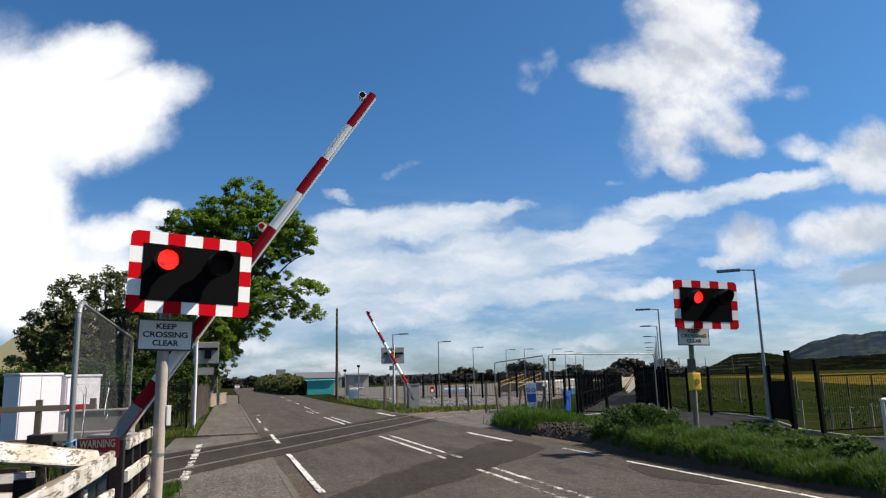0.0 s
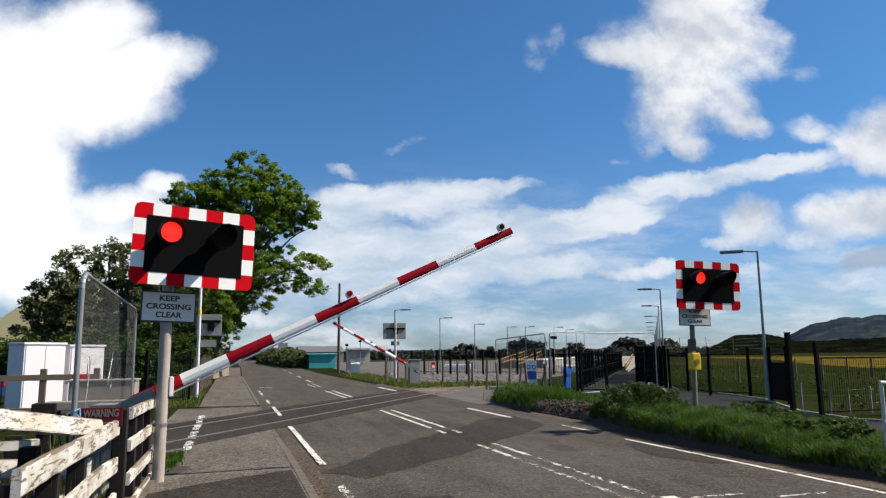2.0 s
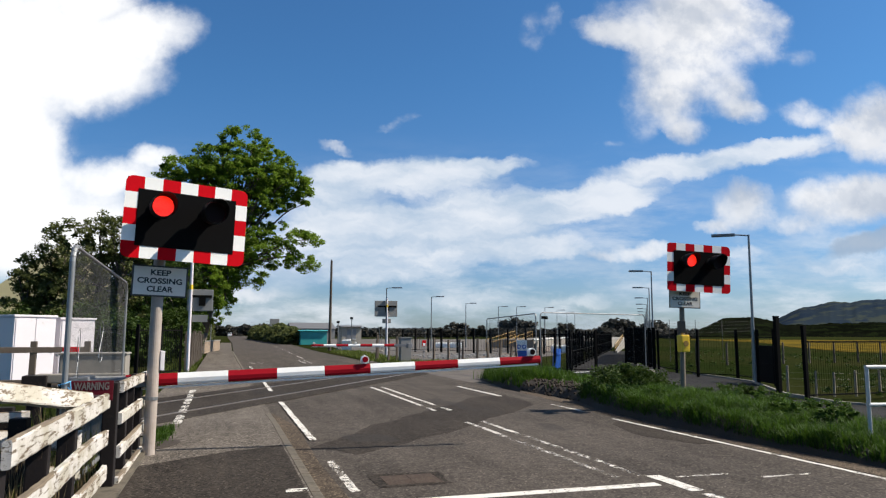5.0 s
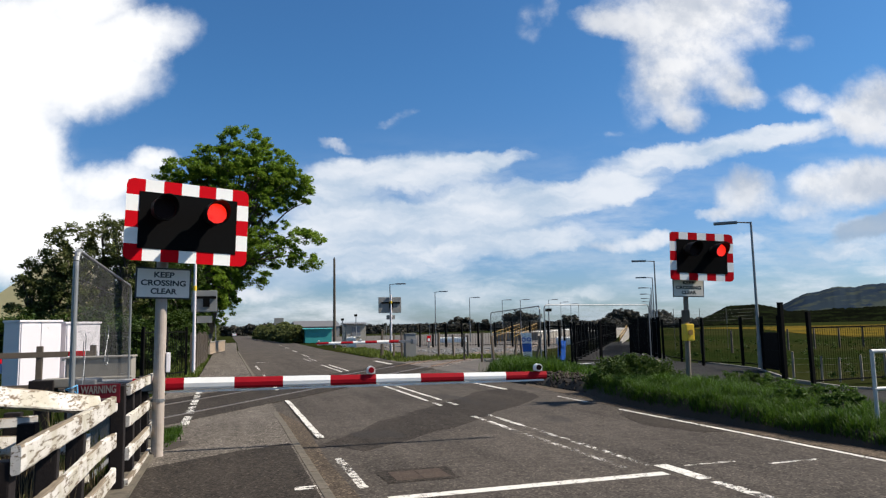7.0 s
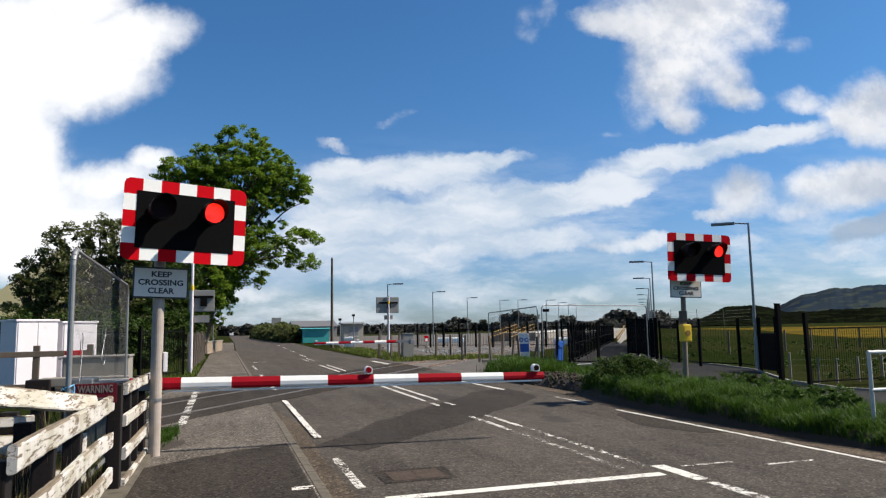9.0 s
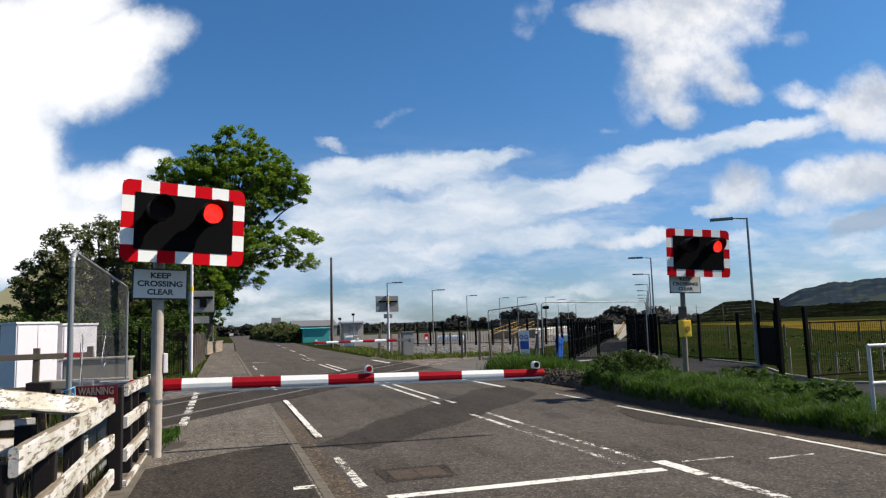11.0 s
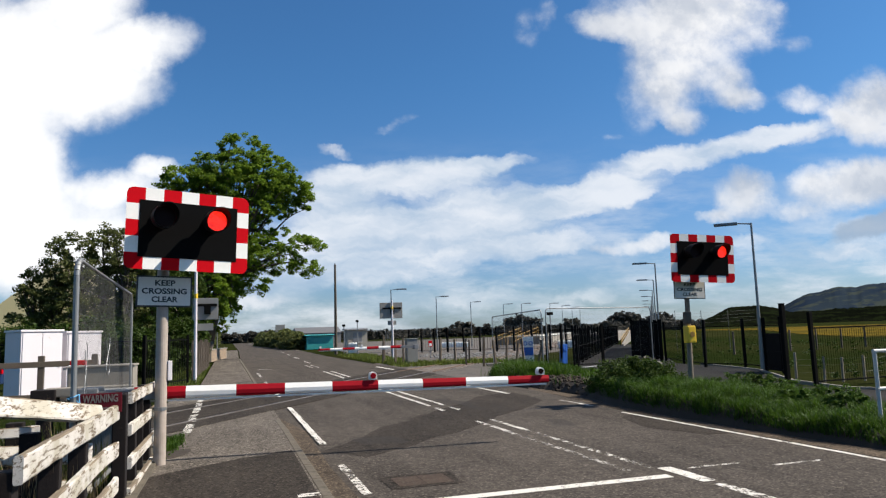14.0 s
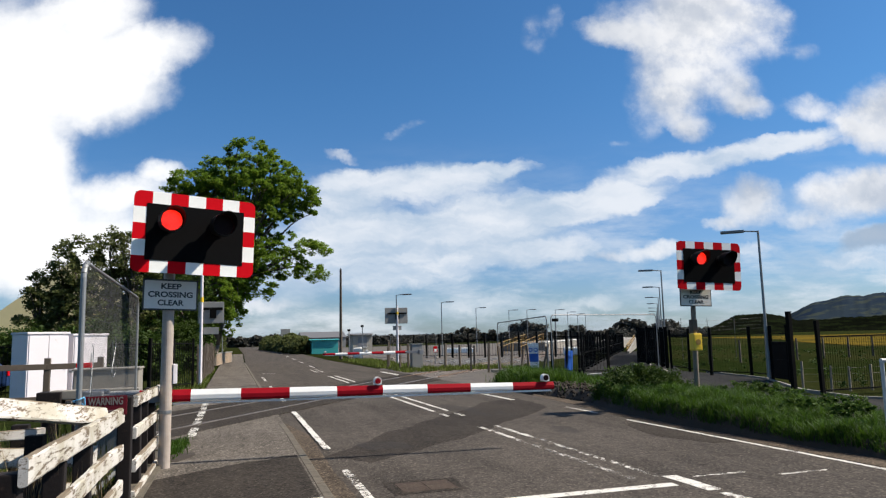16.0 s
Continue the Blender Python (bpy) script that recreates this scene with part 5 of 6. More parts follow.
hand_rails(-3.4, 54, 70, 0.0, 0.9, "yellow tubular handrail on the platform ramp")
hand_rails(-5.4, 54, 70, 0.0, 0.9, "yellow tubular handrail on the platform ramp")


def building(name, x0, x1, y0, y1, h, roof, wall_mat, roof_mat, label, windows=0, turn=0):
    b = base(name, pose((x0 + x1) / 2, (y0 + y1) / 2, 0, 0, 0, turn), label, "building")
    w, d = (x1 - x0) / 2, (y1 - y0) / 2
    part("wall", box(-w, w, -d, d, 0, h), wall_mat, b)
    bm = bmesh.new()
    e = 0.25
    a = [bm.verts.new(v) for v in ((-w - e, -d - e, h), (w + e, -d - e, h), (w + e, d + e, h), (-w - e, d + e, h), (-w - e, 0, h + roof), (w + e, 0, h + roof))]
    for f in ((0, 1, 5, 4), (2, 3, 4, 5), (3, 0, 4), (1, 2, 5), (0, 3, 2, 1)):
        bm.faces.new([a[i] for i in f])
    bmesh.ops.recalc_face_normals(bm, faces=bm.faces)
    part("roof", bm, roof_mat, b)
    for i in range(windows):
        x = -w + (i + 0.5) * 2 * w / windows
        win = part("window", box(x - 0.5, x + 0.5, -d - 0.04, -d, 0.9, 2.0), DARK_STEEL, b)
        part("frame", box(x - 0.56, x + 0.56, -d - 0.05, -d - 0.042, 0.84, 0.9), SIGN_WHITE, win)
    return b


building("house", -13.5, -5.5, 46.5, 57.5, 2.3, 4.6, CREAM, CREAM, "cream rendered house gable behind trees", 2, 90)
building("site_cabin", 13.3, 15.6, 82, 85, 2.3, 0.18, BEIGE, ROOF_GREY, "beige site cabin in the works yard", 1)
building("container", 10.1, 13.6, 96, 99, 1.85, 0.1, TEAL, TEAL, "teal painted steel container beside the road")
building("warehouse", 17.6, 29, 190, 203, 2.7, 1.6, GREY_PAINT, ROOF_GREY, "low grey shed beyond the hedge")


def yard_clutter():
    for i, (x, y, w, h, mat, text) in enumerate(((24.0, 75, 3.0, 0.5, SIGN_WHITE, "white plastic barrier row in the yard"), (11.2, 66, 0.9, 0.9, SIGN_WHITE, "white sack beside the yard fence"),
                                            (27.5, 54, 2.2, 0.6, SIGN_WHITE, "white boards stacked beside the platform"))):
        b = base("yard_block", pose(x, y, 0, 0, 0, -20), text, "clutter", "yard clutter")
        part("body", box(-w / 2, w / 2, -0.25, 0.25, 0, h, 0.08), mat, b)
        part("cap", box(-w / 2 + 0.1, w / 2 - 0.1, -0.12, 0.12, h, h + 0.08, 0.03), mat, b)
    for x, y, h in ((9.9, 63, 2.45), (11.1, 63, 2.8)):
        c = base("camera_mast", pose(x, y, 0), "slim mast with a small dark camera on top", "mast", "camera masts")
        part("mast", bar((0, 0, 0), (0, 0, h), 0.05, 0.04, 8), STEEL, c)
        part("camera_housing", box(-0.15, 0.12, -0.08, 0.08, h, h + 0.2, 0.05), BLACK_STEEL, c)
    sgn = base("station_sign", pose(25.8, 54.2, 0), "dark station sign on a mast", "sign")
    part("mast", bar((0, 0, 0), (0, 0, 2.8), 0.04, sides=8), DARK_STEEL, sgn)
    part("plate", box(-0.28, 0.28, -0.05, 0.05, 2.8, 3.05, 0.02), BLACK_STEEL, sgn)


yard_clutter()


def yard_ground():
    """Rubble ground of the works, with loose stones and a strand-wire top beyond the ramp."""
    sheet("ground_yard", [(11.0, 47, -0.045), (16.5, 40.5, -0.045), (24.5, 49.5, -0.045), (110, 190, -0.045), (20, 190, -0.045), (15.5, 130, -0.045), (11.5, 70, -0.045)], BALLAST, 0, "grey rubble ground of the station works", "ground")
    bm = bmesh.new()
    for _ in range(700):
        x, y, r = rng.uniform(13.0, 20.0), rng.uniform(42, 53), rng.uniform(0.03, 0.09)
        bmesh.ops.create_icosphere(bm, subdivisions=1, radius=r, matrix=pose(x, y, r * 0.2, 0, 0, rng.uniform(0, 90)) @ Matrix.Diagonal((1, 0.8, 0.6, 1)))
    solo("rubble", bm, surface("rubble_stone", (0.17, 0.17, 0.17), 0.9, vary=0.9, grain=4), "loose grey rubble heaped in the yard", "rubble", kind="stuff")
    w = base("wire_fence", pose(0, 0, 0), "thin strand wires on slim dark posts beyond the path", "fence")
    for x in (23.6, 25.2, 27.0, 28.9, 31):
        part("post", bar((x, 36, 0), (x, 36, 2.45), 0.014, sides=6), WIRE, w)
    for i in range(4):
        part("strand", bar((23.6, 36, 1.62 + 0.18 * i), (31, 36, 1.80 + 0.20 * i), 0.0032, sides=4), WIRE, w)


yard_ground()


# ---- left side beyond the crossing ----
bar_fence([(-7.5, 26.5), (-2.6, 25.2), (-1.4, 27.9)], 1.75, "black metal fence beside the railway path", 1.5, 0.13, solid=0.012)


def paling():
    f = base("paling_fence", pose(0, 0, 0), "pale weathered paling fence beside the far footpath", "fence")
    for i in range(34):
        y = 30.2 + i * 0.42
        x = -1.32 + (y - 30) * 0.018
        part("pale", box(-0.045, 0.045, -0.06, 0.06, 0, 1.55 + random.uniform(-0.1, 0.12), 0.008), BROWN_WOOD, f, at=pose(x, y, 0, random.uniform(-3, 3), random.uniform(-3, 3), 0))
    for z in (0.5, 1.2):
        part("rail", plank((-1.40, 30.2, z), (-1.14, 44.2, z), 0.08, 0.03), BROWN_WOOD, f)


paling()


def garden_wall():
    brick = surface("wall_brick", (0.25, 0.185, 0.13), 0.9, vary=0.35, grain=8, bump=0.01, per_piece=0.4)
    w = base("wall_garden", pose(0, 0, 0), "low sandy brick garden wall beside the far footpath", "wall", kind="structure")
    stone = mesh_of("brick", box(-0.21, 0.21, -0.11, 0.11, -0.065, 0.065, 0.012), brick)
    for a, b in (((-3.2, 55.6), (-1.25, 55.9)), ((-1.25, 56.0), (-0.15, 64.4))):
        p, q = Vector((*a, 0.45)), Vector((*b, 0.45))
        d = q - p
        turn = math.degrees(math.atan2(d.y, d.x))
        part("mortar_core", plank(p, q, 0.86, 0.16, 0), CONCRETE, w)
        part("coping", plank(p + Vector((0, 0, 0.47)), q + Vector((0, 0, 0.47)), 0.07, 0.3, 0.015), CONCRETE, w)
        for row in range(6):
            for i in range(int(d.length / 0.45)):
                c = p + d.normalized() * (0.22 + i * 0.45 + (row % 2) * 0.2)
                part("brick", stone, brick, w, at=pose(c.x, c.y, 0.08 + row * 0.145, 0, 0, turn))


garden_wall()


# ---- plants ----
def leaf_cloud(centres, radii, per, size, flat=0.7):
    """Small folded leaves scattered in clumps; returns vertices and faces."""
    n = len(centres) * per
    c = np.repeat(np.asarray(centres, float), per, axis=0)
    r = np.repeat(np.asarray(radii, float), per)[:, None]
    v = rng.normal(size=(n, 3))
    v /= np.linalg.norm(v, axis=1)[:, None]
    p = c + v * r * (rng.random((n, 1)) ** 0.45) * np.array([1, 1, flat])
    a = rng.normal(size=(n, 3)) * np.array([1, 1, 0.5])
    a /= np.linalg.norm(a, axis=1)[:, None]
    b = np.cross(a, rng.normal(size=(n, 3)) + np.array([0, 0, 1.2]))
    b /= np.linalg.norm(b, axis=1)[:, None]
    s = size * rng.uniform(0.6, 1.3, (n, 1))
    up = np.cross(a, b) * s * 0.25
    q = np.stack([p - a * s, p + b * s * 0.6 - up, p + a * s, p - b * s * 0.6 - up], axis=1).reshape(-1, 3)
    f = np.arange(n)[:, None] * 4
    return q, np.concatenate([np.concatenate([f, f + 1, f + 2], 1), np.concatenate([f, f + 2, f + 3], 1)])


def limb(bm, a, b, r0, r1, bow=0.15, sides=7, steps=5):
    """A bent, tapering limb."""
    a, b = Vector(a), Vector(b)
    side = Vector(rng.normal(size=3)) * bow * (b - a).length * 0.3
    prev = a
    for i in range(1, steps + 1):
        f = i / steps
        p = a.lerp(b, f) + side * math.sin(f * math.pi) + Vector((0, 0, bow * (b - a).length * 0.35 * math.sin(f * math.pi)))
        bar(prev, p, r0 + (r1 - r0) * (i - 1) / steps, r0 + (r1 - r0) * f, sides, bm)
        prev = p


def tree(m, lobes, trunk_h, trunk_r, leaves, clumps, per, clump_r, leaf, label, group="", name="tree", fork=None, limbs=26):
    """lobes: (x, y, z, rx, ry, rz) ellipsoids that make up the crown."""
    t = base(name, m, label, "tree", group)
    vol = np.array([l[3] * l[4] * l[5] for l in lobes])
    pick = rng.choice(len(lobes), clumps, p=vol ** 0.75 / (vol ** 0.75).sum())
    L = np.array(lobes)[pick]
    d = rng.normal(size=(clumps, 3))
    d /= np.linalg.norm(d, axis=1)[:, None]
    rad = rng.uniform(0.4, 1.0, (clumps, 1)) ** 0.5
    c = L[:, :3] + d * L[:, 3:] * rad
    rr = clump_r * rng.uniform(0.6, 1.25, clumps)
    v, f = leaf_cloud(c, rr, per, leaf)
    part("crown", raw_mesh("crown", v, f, leaves), leaves, t, "leafy crown in uneven clumps")
    wood = bmesh.new()
    top = Vector(fork or (0, 0, trunk_h))
    limb(wood, (0, 0, -0.2), top, trunk_r, trunk_r * 0.65, 0.05, 10)
    for i in rng.choice(clumps, min(limbs, clumps), replace=False):
        e = Vector(c[i])
        start = Vector((0, 0, 0)).lerp(top, float(rng.uniform(0.6, 1.0)))
        midp = start.lerp(e, 0.55) + Vector((0, 0, 0.25))
        limb(wood, start, midp, trunk_r * 0.38, trunk_r * 0.2, 0.12)
        limb(wood, midp, e, trunk_r * 0.2, trunk_r * 0.05, 0.15, 5)
    part("trunk", wood, BARK, t, "branching trunk and limbs", smooth=True)
    return t


K = 58 * 1.035 / 1250
def px(x, z_up, rx, rz, y=0.0, ry=None):
    """A lobe given in 47 mm units across and up from the trunk's foot."""
    return (x * K, y, z_up * K, rx * K, (ry or (rx + rz) / 2) * K, rz * K)


tree(pose(-1.7, 58, 0), [px(60, 345, 50, 32), px(20, 315, 55, 30), px(100, 310, 50, 34), px(-15, 298, 60, 24), px(-55, 288, 28, 16), px(60, 290, 90, 34), px(140, 282, 36, 26), px(160, 266, 24, 16), px(40, 250, 100, 30), px(120, 248, 26, 12),
                          px(-20, 235, 50, 26), px(45, 200, 70, 34), px(130, 194, 44, 24), px(172, 190, 24, 12), px(100, 160, 60, 24), px(160, 150, 34, 14), px(20, 160, 60, 34), px(70, 124, 44, 18), px(10, 115, 56, 50), px(-60, 190, 34, 60), px(28, 75, 22, 34), px(-20, 80, 50, 40), px(-50, 120, 40, 40), px(-90, 90, 40, 50), px(16, 110, 46, 40)],
     6.0, 0.42, LEAVES, 2300, 66, 0.36, 0.098, "large broad green sycamore beside the far footpath", "roadside trees", fork=(1.8, 0, 8.0), limbs=110)

# right of x = -5 the crowns' shade is put into the leaf colour
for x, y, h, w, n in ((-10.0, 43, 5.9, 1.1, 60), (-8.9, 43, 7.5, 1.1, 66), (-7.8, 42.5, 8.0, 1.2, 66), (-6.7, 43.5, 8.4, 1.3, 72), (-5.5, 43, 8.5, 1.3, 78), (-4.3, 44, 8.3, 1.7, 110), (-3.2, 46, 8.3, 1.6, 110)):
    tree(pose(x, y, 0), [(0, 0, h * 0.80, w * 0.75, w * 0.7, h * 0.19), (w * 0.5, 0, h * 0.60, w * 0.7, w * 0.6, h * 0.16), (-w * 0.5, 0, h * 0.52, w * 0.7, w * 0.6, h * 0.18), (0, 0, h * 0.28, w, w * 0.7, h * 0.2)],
         h * 0.55, 0.16, DARK_AND_SHADED_LEAVES if x > -5 else DULL_LEAVES, int(n * 2.5), 52, 0.33, 0.08, "broadleaf tree beside the footpath, shade put into its leaf colour" if x > -5 else "dull green broadleaf tree behind the cabinets", "background trees", limbs=30)


def shrub(m, w, d, h, leaves, clumps, per, leaf, label, group="shrubs"):
    s = base("shrub", m, label, "shrub", group)
    c = np.stack([rng.uniform(-w, w, clumps), rng.uniform(-d, d, clumps), rng.random(clumps) ** 0.7 * h], 1)
    c[:, 2] *= 1 - 0.5 * (c[:, 0] / w) ** 2
    v, f = leaf_cloud(c, np.full(clumps, min(w, h) * 0.28) * rng.uniform(0.6, 1.2, clumps), per, leaf)
    part("foliage", raw_mesh("foliage", v, f, leaves), leaves, s)
    stems = bmesh.new()
    for i in range(0, clumps, 6):
        bar((c[i][0] * 0.3, c[i][1] * 0.3, -0.05), tuple(c[i]), 0.02, 0.006, 5, stems)
    part("stems", stems, BARK, s)
    return s


shrub(pose(9.0, 14.55, 0.15), 0.85, 0.75, 0.70, DARK_AND_SHADED_LEAVES, 130, 70, 0.035, "low bushy green shrub in the grass verge")
shrub(pose(9.7, 15.6, 0.1), 0.8, 0.6, 0.6, DARK_AND_SHADED_LEAVES, 60, 60, 0.035, "low bushy green shrub in the grass verge")
for x, y, w, h in ((9.6, 12.0, 0.35, 0.32), (10.0, 11.2, 0.4, 0.30), (9.3, 10.6, 0.3, 0.26), (8.6, 9.4, 0.28, 0.24), (9.4, 9.3, 0.35, 0.28), (8.4, 12.2, 0.3, 0.24), (8.9, 8.6, 0.3, 0.24), (8.3, 10.6, 0.25, 0.2), (8.2, 13.4, 0.3, 0.22)):
    shrub(pose(x, y, 0.28), w, w * 0.8, h, WEED_LEAVES, 26, 45, 0.028, "leafy green weeds in the grass verge", "verge weeds")
shrub(pose(11.3, 13.6, 0.1), 0.4, 0.3, 0.38, DARK_AND_SHADED_LEAVES, 30, 50, 0.035, "low bushy green shrub beside the path")
# darkened leaf colour replaces the tree shade missing on these shrubs
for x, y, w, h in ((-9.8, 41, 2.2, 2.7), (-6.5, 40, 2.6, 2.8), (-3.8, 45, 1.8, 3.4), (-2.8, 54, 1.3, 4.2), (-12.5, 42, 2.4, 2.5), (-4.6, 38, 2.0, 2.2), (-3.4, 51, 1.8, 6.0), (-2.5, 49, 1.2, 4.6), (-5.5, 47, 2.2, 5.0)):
    shrub(pose(x, y, 0), w, 1.2, h, DARK_AND_SHADED_LEAVES, 110, 80, 0.095, "shrub under the trees, shade put into its leaf colour")
for i in range(9):
    y = 102 + i * 9.5
    shrub(pose(9.6 + (y - 100) * 0.008 - i * 0.25, y, 0), 1.8, 5.0, 2.2 + 0.4 * (i % 3), DULL_LEAVES, 170, 45, 0.18, "clipped olive green roadside hedge", "roadside hedge")
for i in range(9):
    shrub(pose(-4.0 - (i % 2), 74 + i * 16, 0), 2.0, 6.0, 4.5 + (i % 3), DULL_LEAVES, 120, 40, 0.24, "dark green roadside bushes in shade", "roadside hedge")


def far_woods():
    """Tree lines along the horizon, too far to count."""
    centres, radii = [], []
    def clump(x, y, h, w):
        for _ in range(int(18 + 2 * h)):
            centres.append((x + rng.normal() * w * 0.5, y + rng.normal() * w * 0.3, h * rng.uniform(0.08, 0.9)))
            radii.append(h * 0.24 * rng.uniform(0.7, 1.2))
    for a, h in [(a, rng.uniform(1.8, 3.8)) for a in np.arange(4.0, 36.0, 0.25)]:
        r = 310 + 40 * math.sin(a)
        clump(r * math.sin(radians(a)), r * math.cos(radians(a)), h, 6.0)
    for a, h in ((18.6, 11), (22.5, 12), (23.3, 14), (24.0, 12), (27.2, 10), (30.4, 11), (31.0, 13), (31.6, 12), (32.3, 9), (33.4, 10), (34.1, 12), (20.3, 8)):
        clump(300 * math.sin(radians(a)), 300 * math.cos(radians(a)), h * 0.58, 4.0)
    for a in np.arange(-3.2, 6.0, 0.5):
        r = 330
        clump(r * math.sin(radians(a)), r * math.cos(radians(a)), rng.uniform(3, 5.5), 5.0)
    v, f = leaf_cloud(centres, radii, 26, 0.85)
    solo("far_woods", raw_mesh("far_woods", v, f, WOODS), WOODS, "distant trees along the horizon, haze put into their leaf colour", "trees", kind="stuff")


far_woods()


def hatchback(m, label, paint_name, colour):
    c = base("car", m, label, "car")
    white = surface(paint_name, colour, 0.3, vary=0.05)
    glass = surface("car_glass", (0.02, 0.022, 0.025), 0.1, vary=0.05)
    part("body", box(-0.86, 0.86, -2.0, 2.0, 0.28, 0.92, 0.12), white, c)
    cabin = box(-0.74, 0.74, -1.4, 1.0, 0.9, 1.45, 0.1)
    for v in cabin.verts:
        if v.co.z > 1.2:
            v.co.x *= 0.86
            v.co.y *= 0.82
    part("cabin", cabin, white, c)
    part("rear_window", box(-0.58, 0.58, -1.36, -1.30, 1.0, 1.32, 0.02), glass, c)
    for x in (-0.78, 0.78):
        part("tail_light", box(x - 0.08, x + 0.08, -2.03, -1.98, 0.66, 0.86, 0.01), SIGN_RED, c)
        for y in (-1.25, 1.3):
            wheel = part("wheel", bar((x - 0.1, y, 0.31), (x + 0.1, y, 0.31), 0.31, sides=18), HOOD_BLACK, c)
            part("rim", bar((x - 0.105, y, 0.31), (x + 0.105, y, 0.31), 0.18, sides=12), STEEL, wheel)
    return c


car = hatchback(pose(2.6, 250, 0), "small white hatchback far along the road", "car_white", (0.6, 0.6, 0.6))
hatchback(pose(-9.75, 30, 0, 0, 0, 90), "dark blue hatchback parked behind the cabinets", "car_blue", (0.015, 0.035, 0.10))


# ---- hills ----
def ridge(name, profile, r, depth, material, label, rough=0.6):
    """A hill in the distance: (heading, height) along its ridge at the distance r."""
    bm = bmesh.new()
    rows = []
    heads = np.linspace(profile[0][0], profile[-1][0], 420)
    tops = np.interp(heads, [p[0] for p in profile], [p[1] for p in profile])
    for k, (up, back) in enumerate(((0, 0), (0.25, 0.25), (0.6, 0.55), (0.88, 0.8), (1.0, 1.0), (0.9, 1.35))):
        row = []
        for h, t in zip(heads, tops):
            rr = r + depth * back
            z = t * up * (1 + 0.05 * noise.noise(Vector((h * 0.9, k * 1.7, 0)))) + (noise.noise(Vector((h * 3.1, k, 5))) * t * 0.02 + noise.noise(Vector((h * 11, k * 2.3, 1))) * rough)
            row.append(bm.verts.new((rr * math.sin(radians(h)), rr * math.cos(radians(h)), z - 1)))
        rows.append(row)
    for a, b in zip(rows, rows[1:]):
        for i in range(len(a) - 1):
            bm.faces.new((a[i], a[i + 1], b[i + 1], b[i]))
    bmesh.ops.recalc_face_normals(bm, faces=bm.faces)
    for f in bm.faces:
        if f.normal.z < 0:
            f.normal_flip()
    return solo(name, bm, material, label, "hill", kind="structure", smooth=True)


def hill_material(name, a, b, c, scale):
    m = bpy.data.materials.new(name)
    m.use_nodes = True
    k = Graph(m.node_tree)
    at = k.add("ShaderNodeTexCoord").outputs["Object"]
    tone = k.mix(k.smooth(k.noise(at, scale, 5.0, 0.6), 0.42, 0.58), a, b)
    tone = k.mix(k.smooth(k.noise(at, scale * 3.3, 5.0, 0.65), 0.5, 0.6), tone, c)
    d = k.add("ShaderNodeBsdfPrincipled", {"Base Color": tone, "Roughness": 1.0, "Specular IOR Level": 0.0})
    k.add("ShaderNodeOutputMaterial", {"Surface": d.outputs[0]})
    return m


# the blue in these tones is distance haze put into the colour
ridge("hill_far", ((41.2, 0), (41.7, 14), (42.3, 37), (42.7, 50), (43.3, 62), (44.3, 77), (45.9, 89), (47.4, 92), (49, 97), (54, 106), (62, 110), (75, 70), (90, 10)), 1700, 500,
      hill_material("hill_hazed", (0.013, 0.021, 0.036), (0.019, 0.028, 0.038), (0.034, 0.042, 0.038), 0.006), "flat-topped hill in the distance, blue haze put into its colour")
# near-black tree tones: cloud shade on the slope is painted into them
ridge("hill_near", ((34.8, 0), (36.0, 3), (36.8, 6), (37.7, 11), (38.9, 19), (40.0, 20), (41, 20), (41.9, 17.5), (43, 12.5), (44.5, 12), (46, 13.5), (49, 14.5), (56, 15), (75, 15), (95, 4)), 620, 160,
      hill_material("hill_trees_shaded", (0.0025, 0.0032, 0.002), (0.004, 0.005, 0.003), (0.007, 0.010, 0.004), 0.02), "wooded slope behind the field, cloud shade put into its colour", 1.0)


def reeds_field():
    m = hill_material("yellow_reeds", (0.110, 0.075, 0.012), (0.075, 0.055, 0.012), (0.045, 0.040, 0.010), 0.06)
    def spot(h, r):
        return (r * math.sin(radians(h)), r * math.cos(radians(h)), -0.02)
    sheet("field_reeds", [spot(36.5, 215), spot(41, 170), spot(43.5, 105), spot(47, 78), spot(60, 70), spot(75, 75), spot(75, 260), spot(60, 260), spot(46, 250), spot(36.5, 240)], m, 0, "yellow-brown reed strip across the field", "field")
    lots, radii = [], []
    for _ in range(260):
        h, r = rng.uniform(35, 62), rng.uniform(19, 70)
        lots.append((r * math.sin(radians(h)), r * math.cos(radians(h)), 0.08))
        radii.append(rng.uniform(0.08, 0.22))
    keep = [i for i, p in enumerate(lots) if p[0] > 18.5 or p[1] < 17]
    lots, radii = [lots[i] for i in keep if lots[i][0] > 14.8], [radii[i] for i in keep if lots[i][0] > 14.8]
    v, f = leaf_cloud(lots, radii, 30, 0.05)
    solo("rush_tufts", raw_mesh("rush_tufts", v, f, DARK_AND_SHADED_LEAVES), DARK_AND_SHADED_LEAVES, "dark rush tufts in the pasture", "grass", kind="stuff")


reeds_field()


# ---- verge ----
VERGE_FRONT = ((0, 8.3), (5, 7.95), (7, 7.72), (9, 7.58), (11, 7.56), (13.2, 7.68), (15.5, 8.25), (20, 8.2), (24, 8.9))
VERGE_BACK = ((0, 10.5), (10, 10.5), (17, 11.2), (24, 12.2))


def verge_edge(table, y):
    return float(np.interp(y, [p[0] for p in table], [p[1] for p in table]))


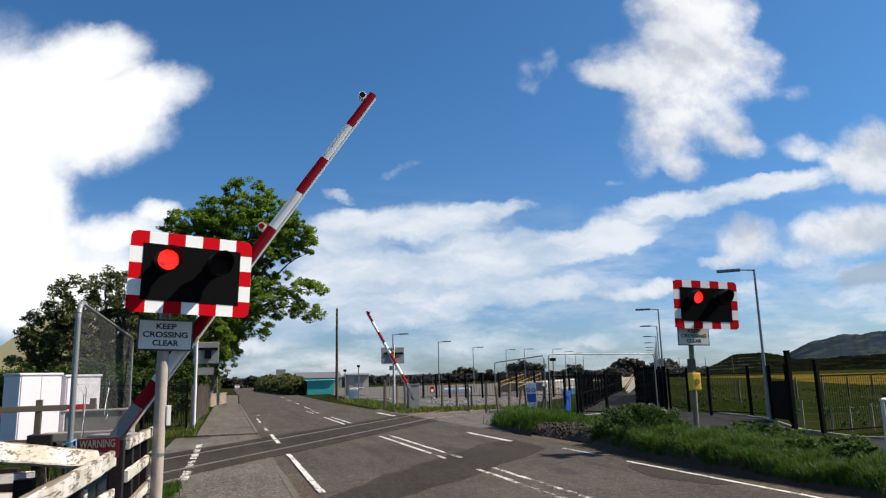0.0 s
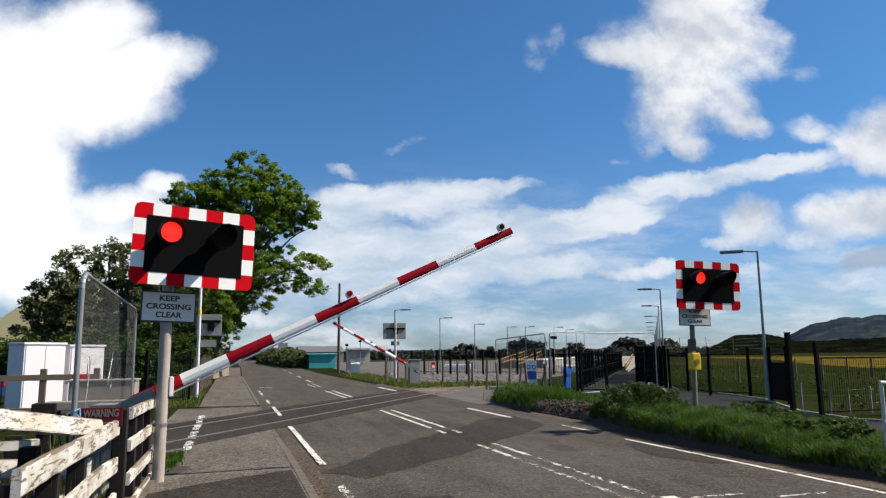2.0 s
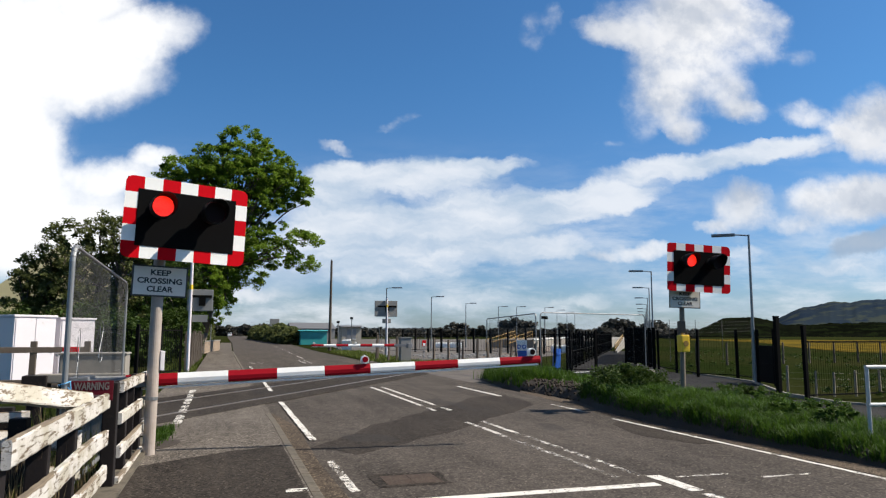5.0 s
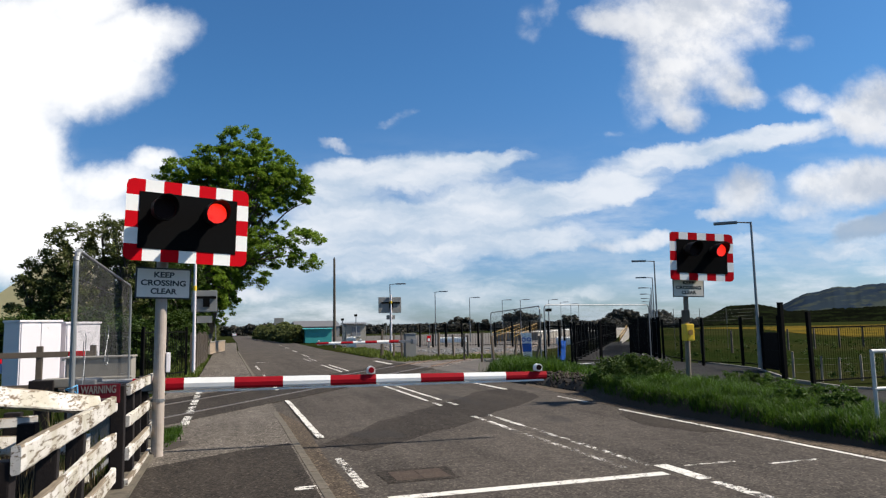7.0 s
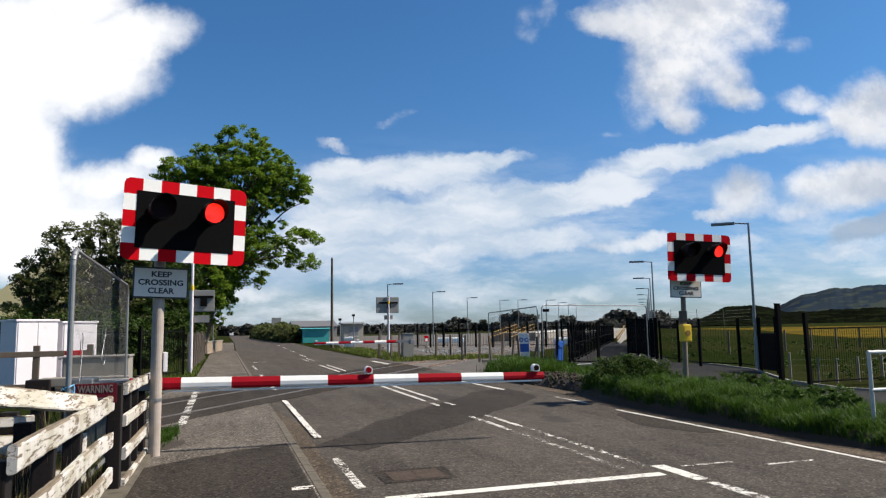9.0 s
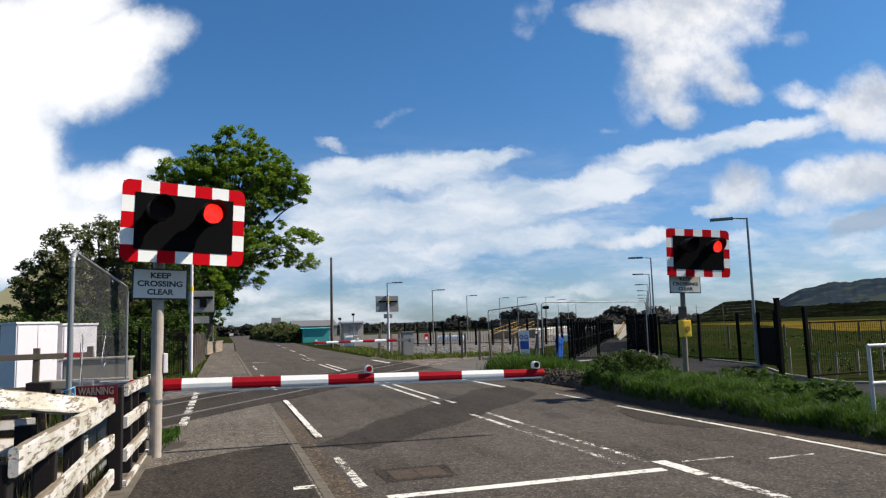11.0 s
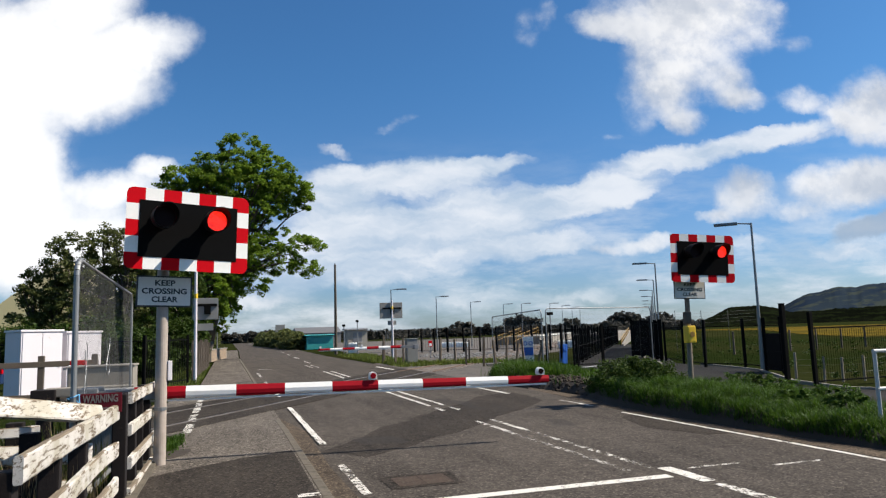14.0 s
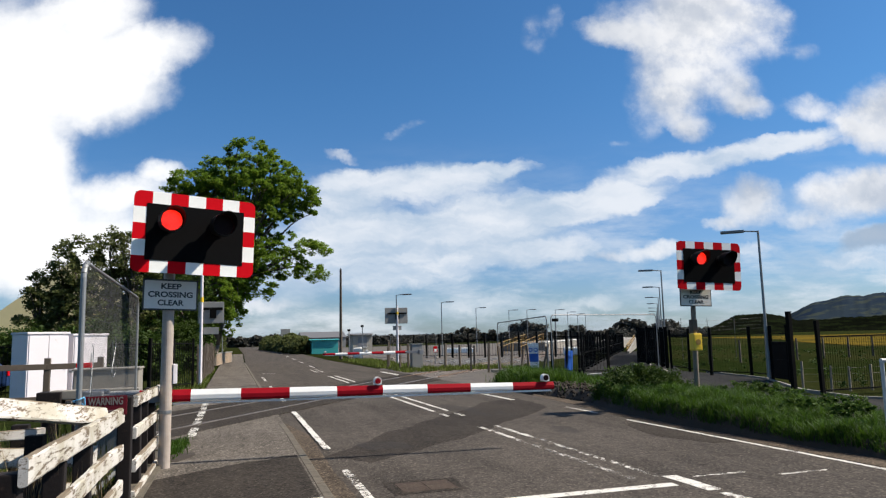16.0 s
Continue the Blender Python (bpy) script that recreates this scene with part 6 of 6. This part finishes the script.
def verge_height(x, y):
    a, b = verge_edge(VERGE_FRONT, y), verge_edge(VERGE_BACK, y)
    f = (x - a) / max(0.1, b - a)
    bank = 0.34 * min(1, max(0, f / 0.06)) ** 0.7 * min(1, max(0, (1.05 - f) / 0.5))
    gap = 0.75 if 15.2 < y < 20 else float(np.interp(y, (8.2, 10.5), (0.5, 1.0)))
    return bank * gap + 0.07 * noise.noise(Vector((x * 1.6, y * 1.6, 0))) + 0.03 * noise.noise(Vector((x * 5, y * 5, 4)))


def verge():
    bm = bmesh.new()
    rows = []
    for y in np.arange(-2, 24.01, 0.3):
        a, b = verge_edge(VERGE_FRONT, y) - 0.1, verge_edge(VERGE_BACK, y)
        rows.append([bm.verts.new((a + (b - a) * i / 12 + 0.05 * noise.noise(Vector((y * 2, i, 3))), y, (verge_height(a + (b - a) * i / 12, y) if 0 < i < 12 else -0.05))) for i in range(13)])
    for p, q in zip(rows, rows[1:]):
        for i in range(12):
            bm.faces.new((p[i], p[i + 1], q[i + 1], q[i]))
    solo("ground_verge", bm, SOIL, "raised earth bank under the roadside grass", "ground", kind="structure", smooth=True)


verge()


def clods():
    bm = bmesh.new()
    for _ in range(520):
        y = rng.uniform(15.4, 18.9)
        x = verge_edge(VERGE_FRONT, y) + rng.uniform(-0.06, 0.85)
        r = rng.uniform(0.015, 0.05)
        bmesh.ops.create_icosphere(bm, subdivisions=1, radius=r, matrix=pose(x, y, max(0.0, verge_height(x, y)) + r * 0.2, rng.uniform(0, 90), rng.uniform(0, 90), 0) @ Matrix.Diagonal((1.2, 0.9, 0.7, 1)))
    for v in bm.verts:
        v.co += Vector(noise.noise_vector(v.co * 14)) * 0.018
    solo("soil_clods", bm, SOIL, "dark broken clods of earth on the bare bank", "soil", kind="stuff", smooth=True)


clods()


def grass(name, spots, h0, h1, label, wide=0.007, bend=0.5, blades=None):
    """Curved blades standing on the given places."""
    p = np.asarray(spots, float)
    n = len(p)
    ang = rng.uniform(0, 2 * math.pi, n)
    d = np.stack([np.cos(ang), np.sin(ang), np.zeros(n)], 1)
    s = np.stack([-np.sin(ang), np.cos(ang), np.zeros(n)], 1)
    patch = np.array([max(0.25, 0.9 + 0.75 * noise.noise(Vector((q[0] * 1.7, q[1] * 1.7, 2.0))) + 0.6 * noise.noise(Vector((q[0] * 6.0, q[1] * 6.0, 5.0)))) for q in p.tolist()])
    h = (rng.uniform(h0, h1, n) * patch)[:, None]
    b = h * bend * rng.uniform(0.2, 1.0, (n, 1))
    w = wide * rng.uniform(0.7, 1.5, (n, 1))
    up = np.array([0, 0, 1.0])
    v = np.stack([p - s * w, p + s * w, p + d * b * 0.3 + up * h * 0.6 + s * w * 0.8, p + d * b * 0.3 + up * h * 0.6 - s * w * 0.8, p + d * b + up * h], 1).reshape(-1, 3)
    f = np.arange(n)[:, None] * 5
    tris = np.concatenate([np.concatenate([f, f + 1, f + 2], 1), np.concatenate([f, f + 2, f + 3], 1), np.concatenate([f + 3, f + 2, f + 4], 1)])
    return solo(name, raw_mesh(name, v, tris, blades or GRASS), blades or GRASS, label, "grass", kind="stuff")


def verge_spots(n, y0, y1, f0=0.0, f1=1.0, thin=None):
    y, f = rng.uniform(y0, y1, n), rng.uniform(f0, f1, n)
    a, b = (np.interp(y, [p[0] for p in t], [p[1] for p in t]) for t in (VERGE_FRONT, VERGE_BACK))
    x = a + (b - a) * f
    keep = rng.random(n)
    return [(u, v, verge_height(u, v) - 0.02) for u, v, k in zip(x.tolist(), y.tolist(), keep.tolist()) if not thin or k < thin(u, v)]


def bare(x, y):
    if 15.4 < y < 18.9:
        return 0.02 if x < 9.2 else 0.35
    return 1.0


grass("verge_grass", verge_spots(130000, 4, 15.6, 0.005), 0.06, 0.22, "thick green grass on the roadside verge", 0.0045, 1.0)
grass("verge_grass", verge_spots(14000, 15.2, 24, thin=bare), 0.06, 0.24, "long green grass beside the tracks", 0.012)
grass("verge_grass", [(float(rng.normal(8.95, 0.26)), float(rng.uniform(18.9, 22.6)), 0.1) for _ in range(9000)], 0.2, 0.56, "tall grass clump beside the crossing", 0.008, 0.9)
grass("roadside_grass", [(float(rng.uniform(8.1, 10.5) + max(0, (y - 36) * 0.03)), float(y), 0.0) for y in rng.uniform(34, 60, 6500)], 0.05, 0.24, "long grass round the far barrier", 0.016, blades=DRY_GRASS)
grass("roadside_grass", [(float(rng.uniform(10.3, 14.0)), float(rng.uniform(34.5, 38)), 0.0) for _ in range(2600)], 0.05, 0.22, "long grass beside the railway", 0.016, blades=DRY_GRASS)
grass("roadside_grass", [(float(rng.uniform(-2.6, -0.95)), float(y), 0.0) for y in rng.uniform(24.5, 45, 6000)], 0.05, 0.2, "rough grass beside the far path", 0.012, blades=DRY_GRASS)
grass("roadside_grass", [(float(rng.normal(-0.78, 0.06)), float(rng.normal(11.8, 0.5)), 0.05) for _ in range(900)], 0.03, 0.10, "small grass tuft at the path edge", 0.006)
grass("roadside_grass", [(float(rng.uniform(-5, -1.3)), float(y), -0.05) for y in rng.uniform(4, 13.5, 9000)], 0.1, 0.5, "rough dry grass behind the white fence", 0.007, blades=DRY_GRASS)
grass("dead_stems", [(float(rng.uniform(-2.4, -1.1)), float(y), -0.03) for y in rng.uniform(4, 8.2, 1500)], 0.25, 0.75, "dead brown stems among the fence rails", 0.004, 0.25, blades=STRAW)


# ---- what moves ----
def motions():
    near = ((0.0, 55.5), (0.5, 47.6), (1.0, 40.4), (1.5, 32.8), (2.0, 24.8), (2.5, 16.5), (3.0, 10.4), (3.5, 8.5), (4.0, 6.4), (4.5, 4.4), (5.0, 2.6), (5.5, 0.8), (5.9, -0.5), (6.2, -0.7), (16.0, -0.7))
    walk(near_boom, [(t, pose(0, 0, 0.95, 0, -a, 0)) for t, a in near])
    far = ((0.0, 61.0), (0.5, 54.0), (1.0, 46.0), (1.5, 37.5), (2.0, 29.0), (2.5, 20.0), (3.0, 11.0), (3.5, 5.0), (4.0, 2.0), (4.6, 0.0), (16.0, 0.0))
    walk(far_boom, [(t, pose(0, 0, 0.95, 0, -a, 0)) for t, a in far])
    walk(car, [(t, pose(2.6 + 0.002 * y, y, 0)) for t, y in ((0.0, 250), (4.0, 275), (8.0, 300), (16.0, 350))])
    # the right lamp of each pair shows first; each lens disc turns its lit face out and in again
    turns = []
    for k in range(23):
        start = 3.06 if k == 4 else 0.055 + 0.7295 * k
        turns += [start, start + (0.30 if k == 4 else 0.365)]
    clear = []
    for t in turns:
        near_half = round(t * 2) / 2
        if abs(t - 7.0) < 0.05:
            t = 7.08
        elif abs(t - near_half) < 0.075:
            t = near_half + (0.075 if t >= near_half else -0.075)
        if 0.02 < t < 15.93:
            clear.append(t)
    for glass, right in LENSES:
        place = glass.location.copy()
        turn = 180.0 if right else 0.0
        rows = [(0.0, pose(*place, 0, 0, turn))]
        for t in clear:
            f = round(t * FPS) / FPS
            for i in range(4):
                rows.append((f + (i - 1.5) / FPS + 0.5 / FPS, pose(*place, 0, 0, turn + 60 * i)))
            turn += 180
        rows.append((16.0, pose(*place, 0, 0, turn)))
        walk(glass, rows)


motions()
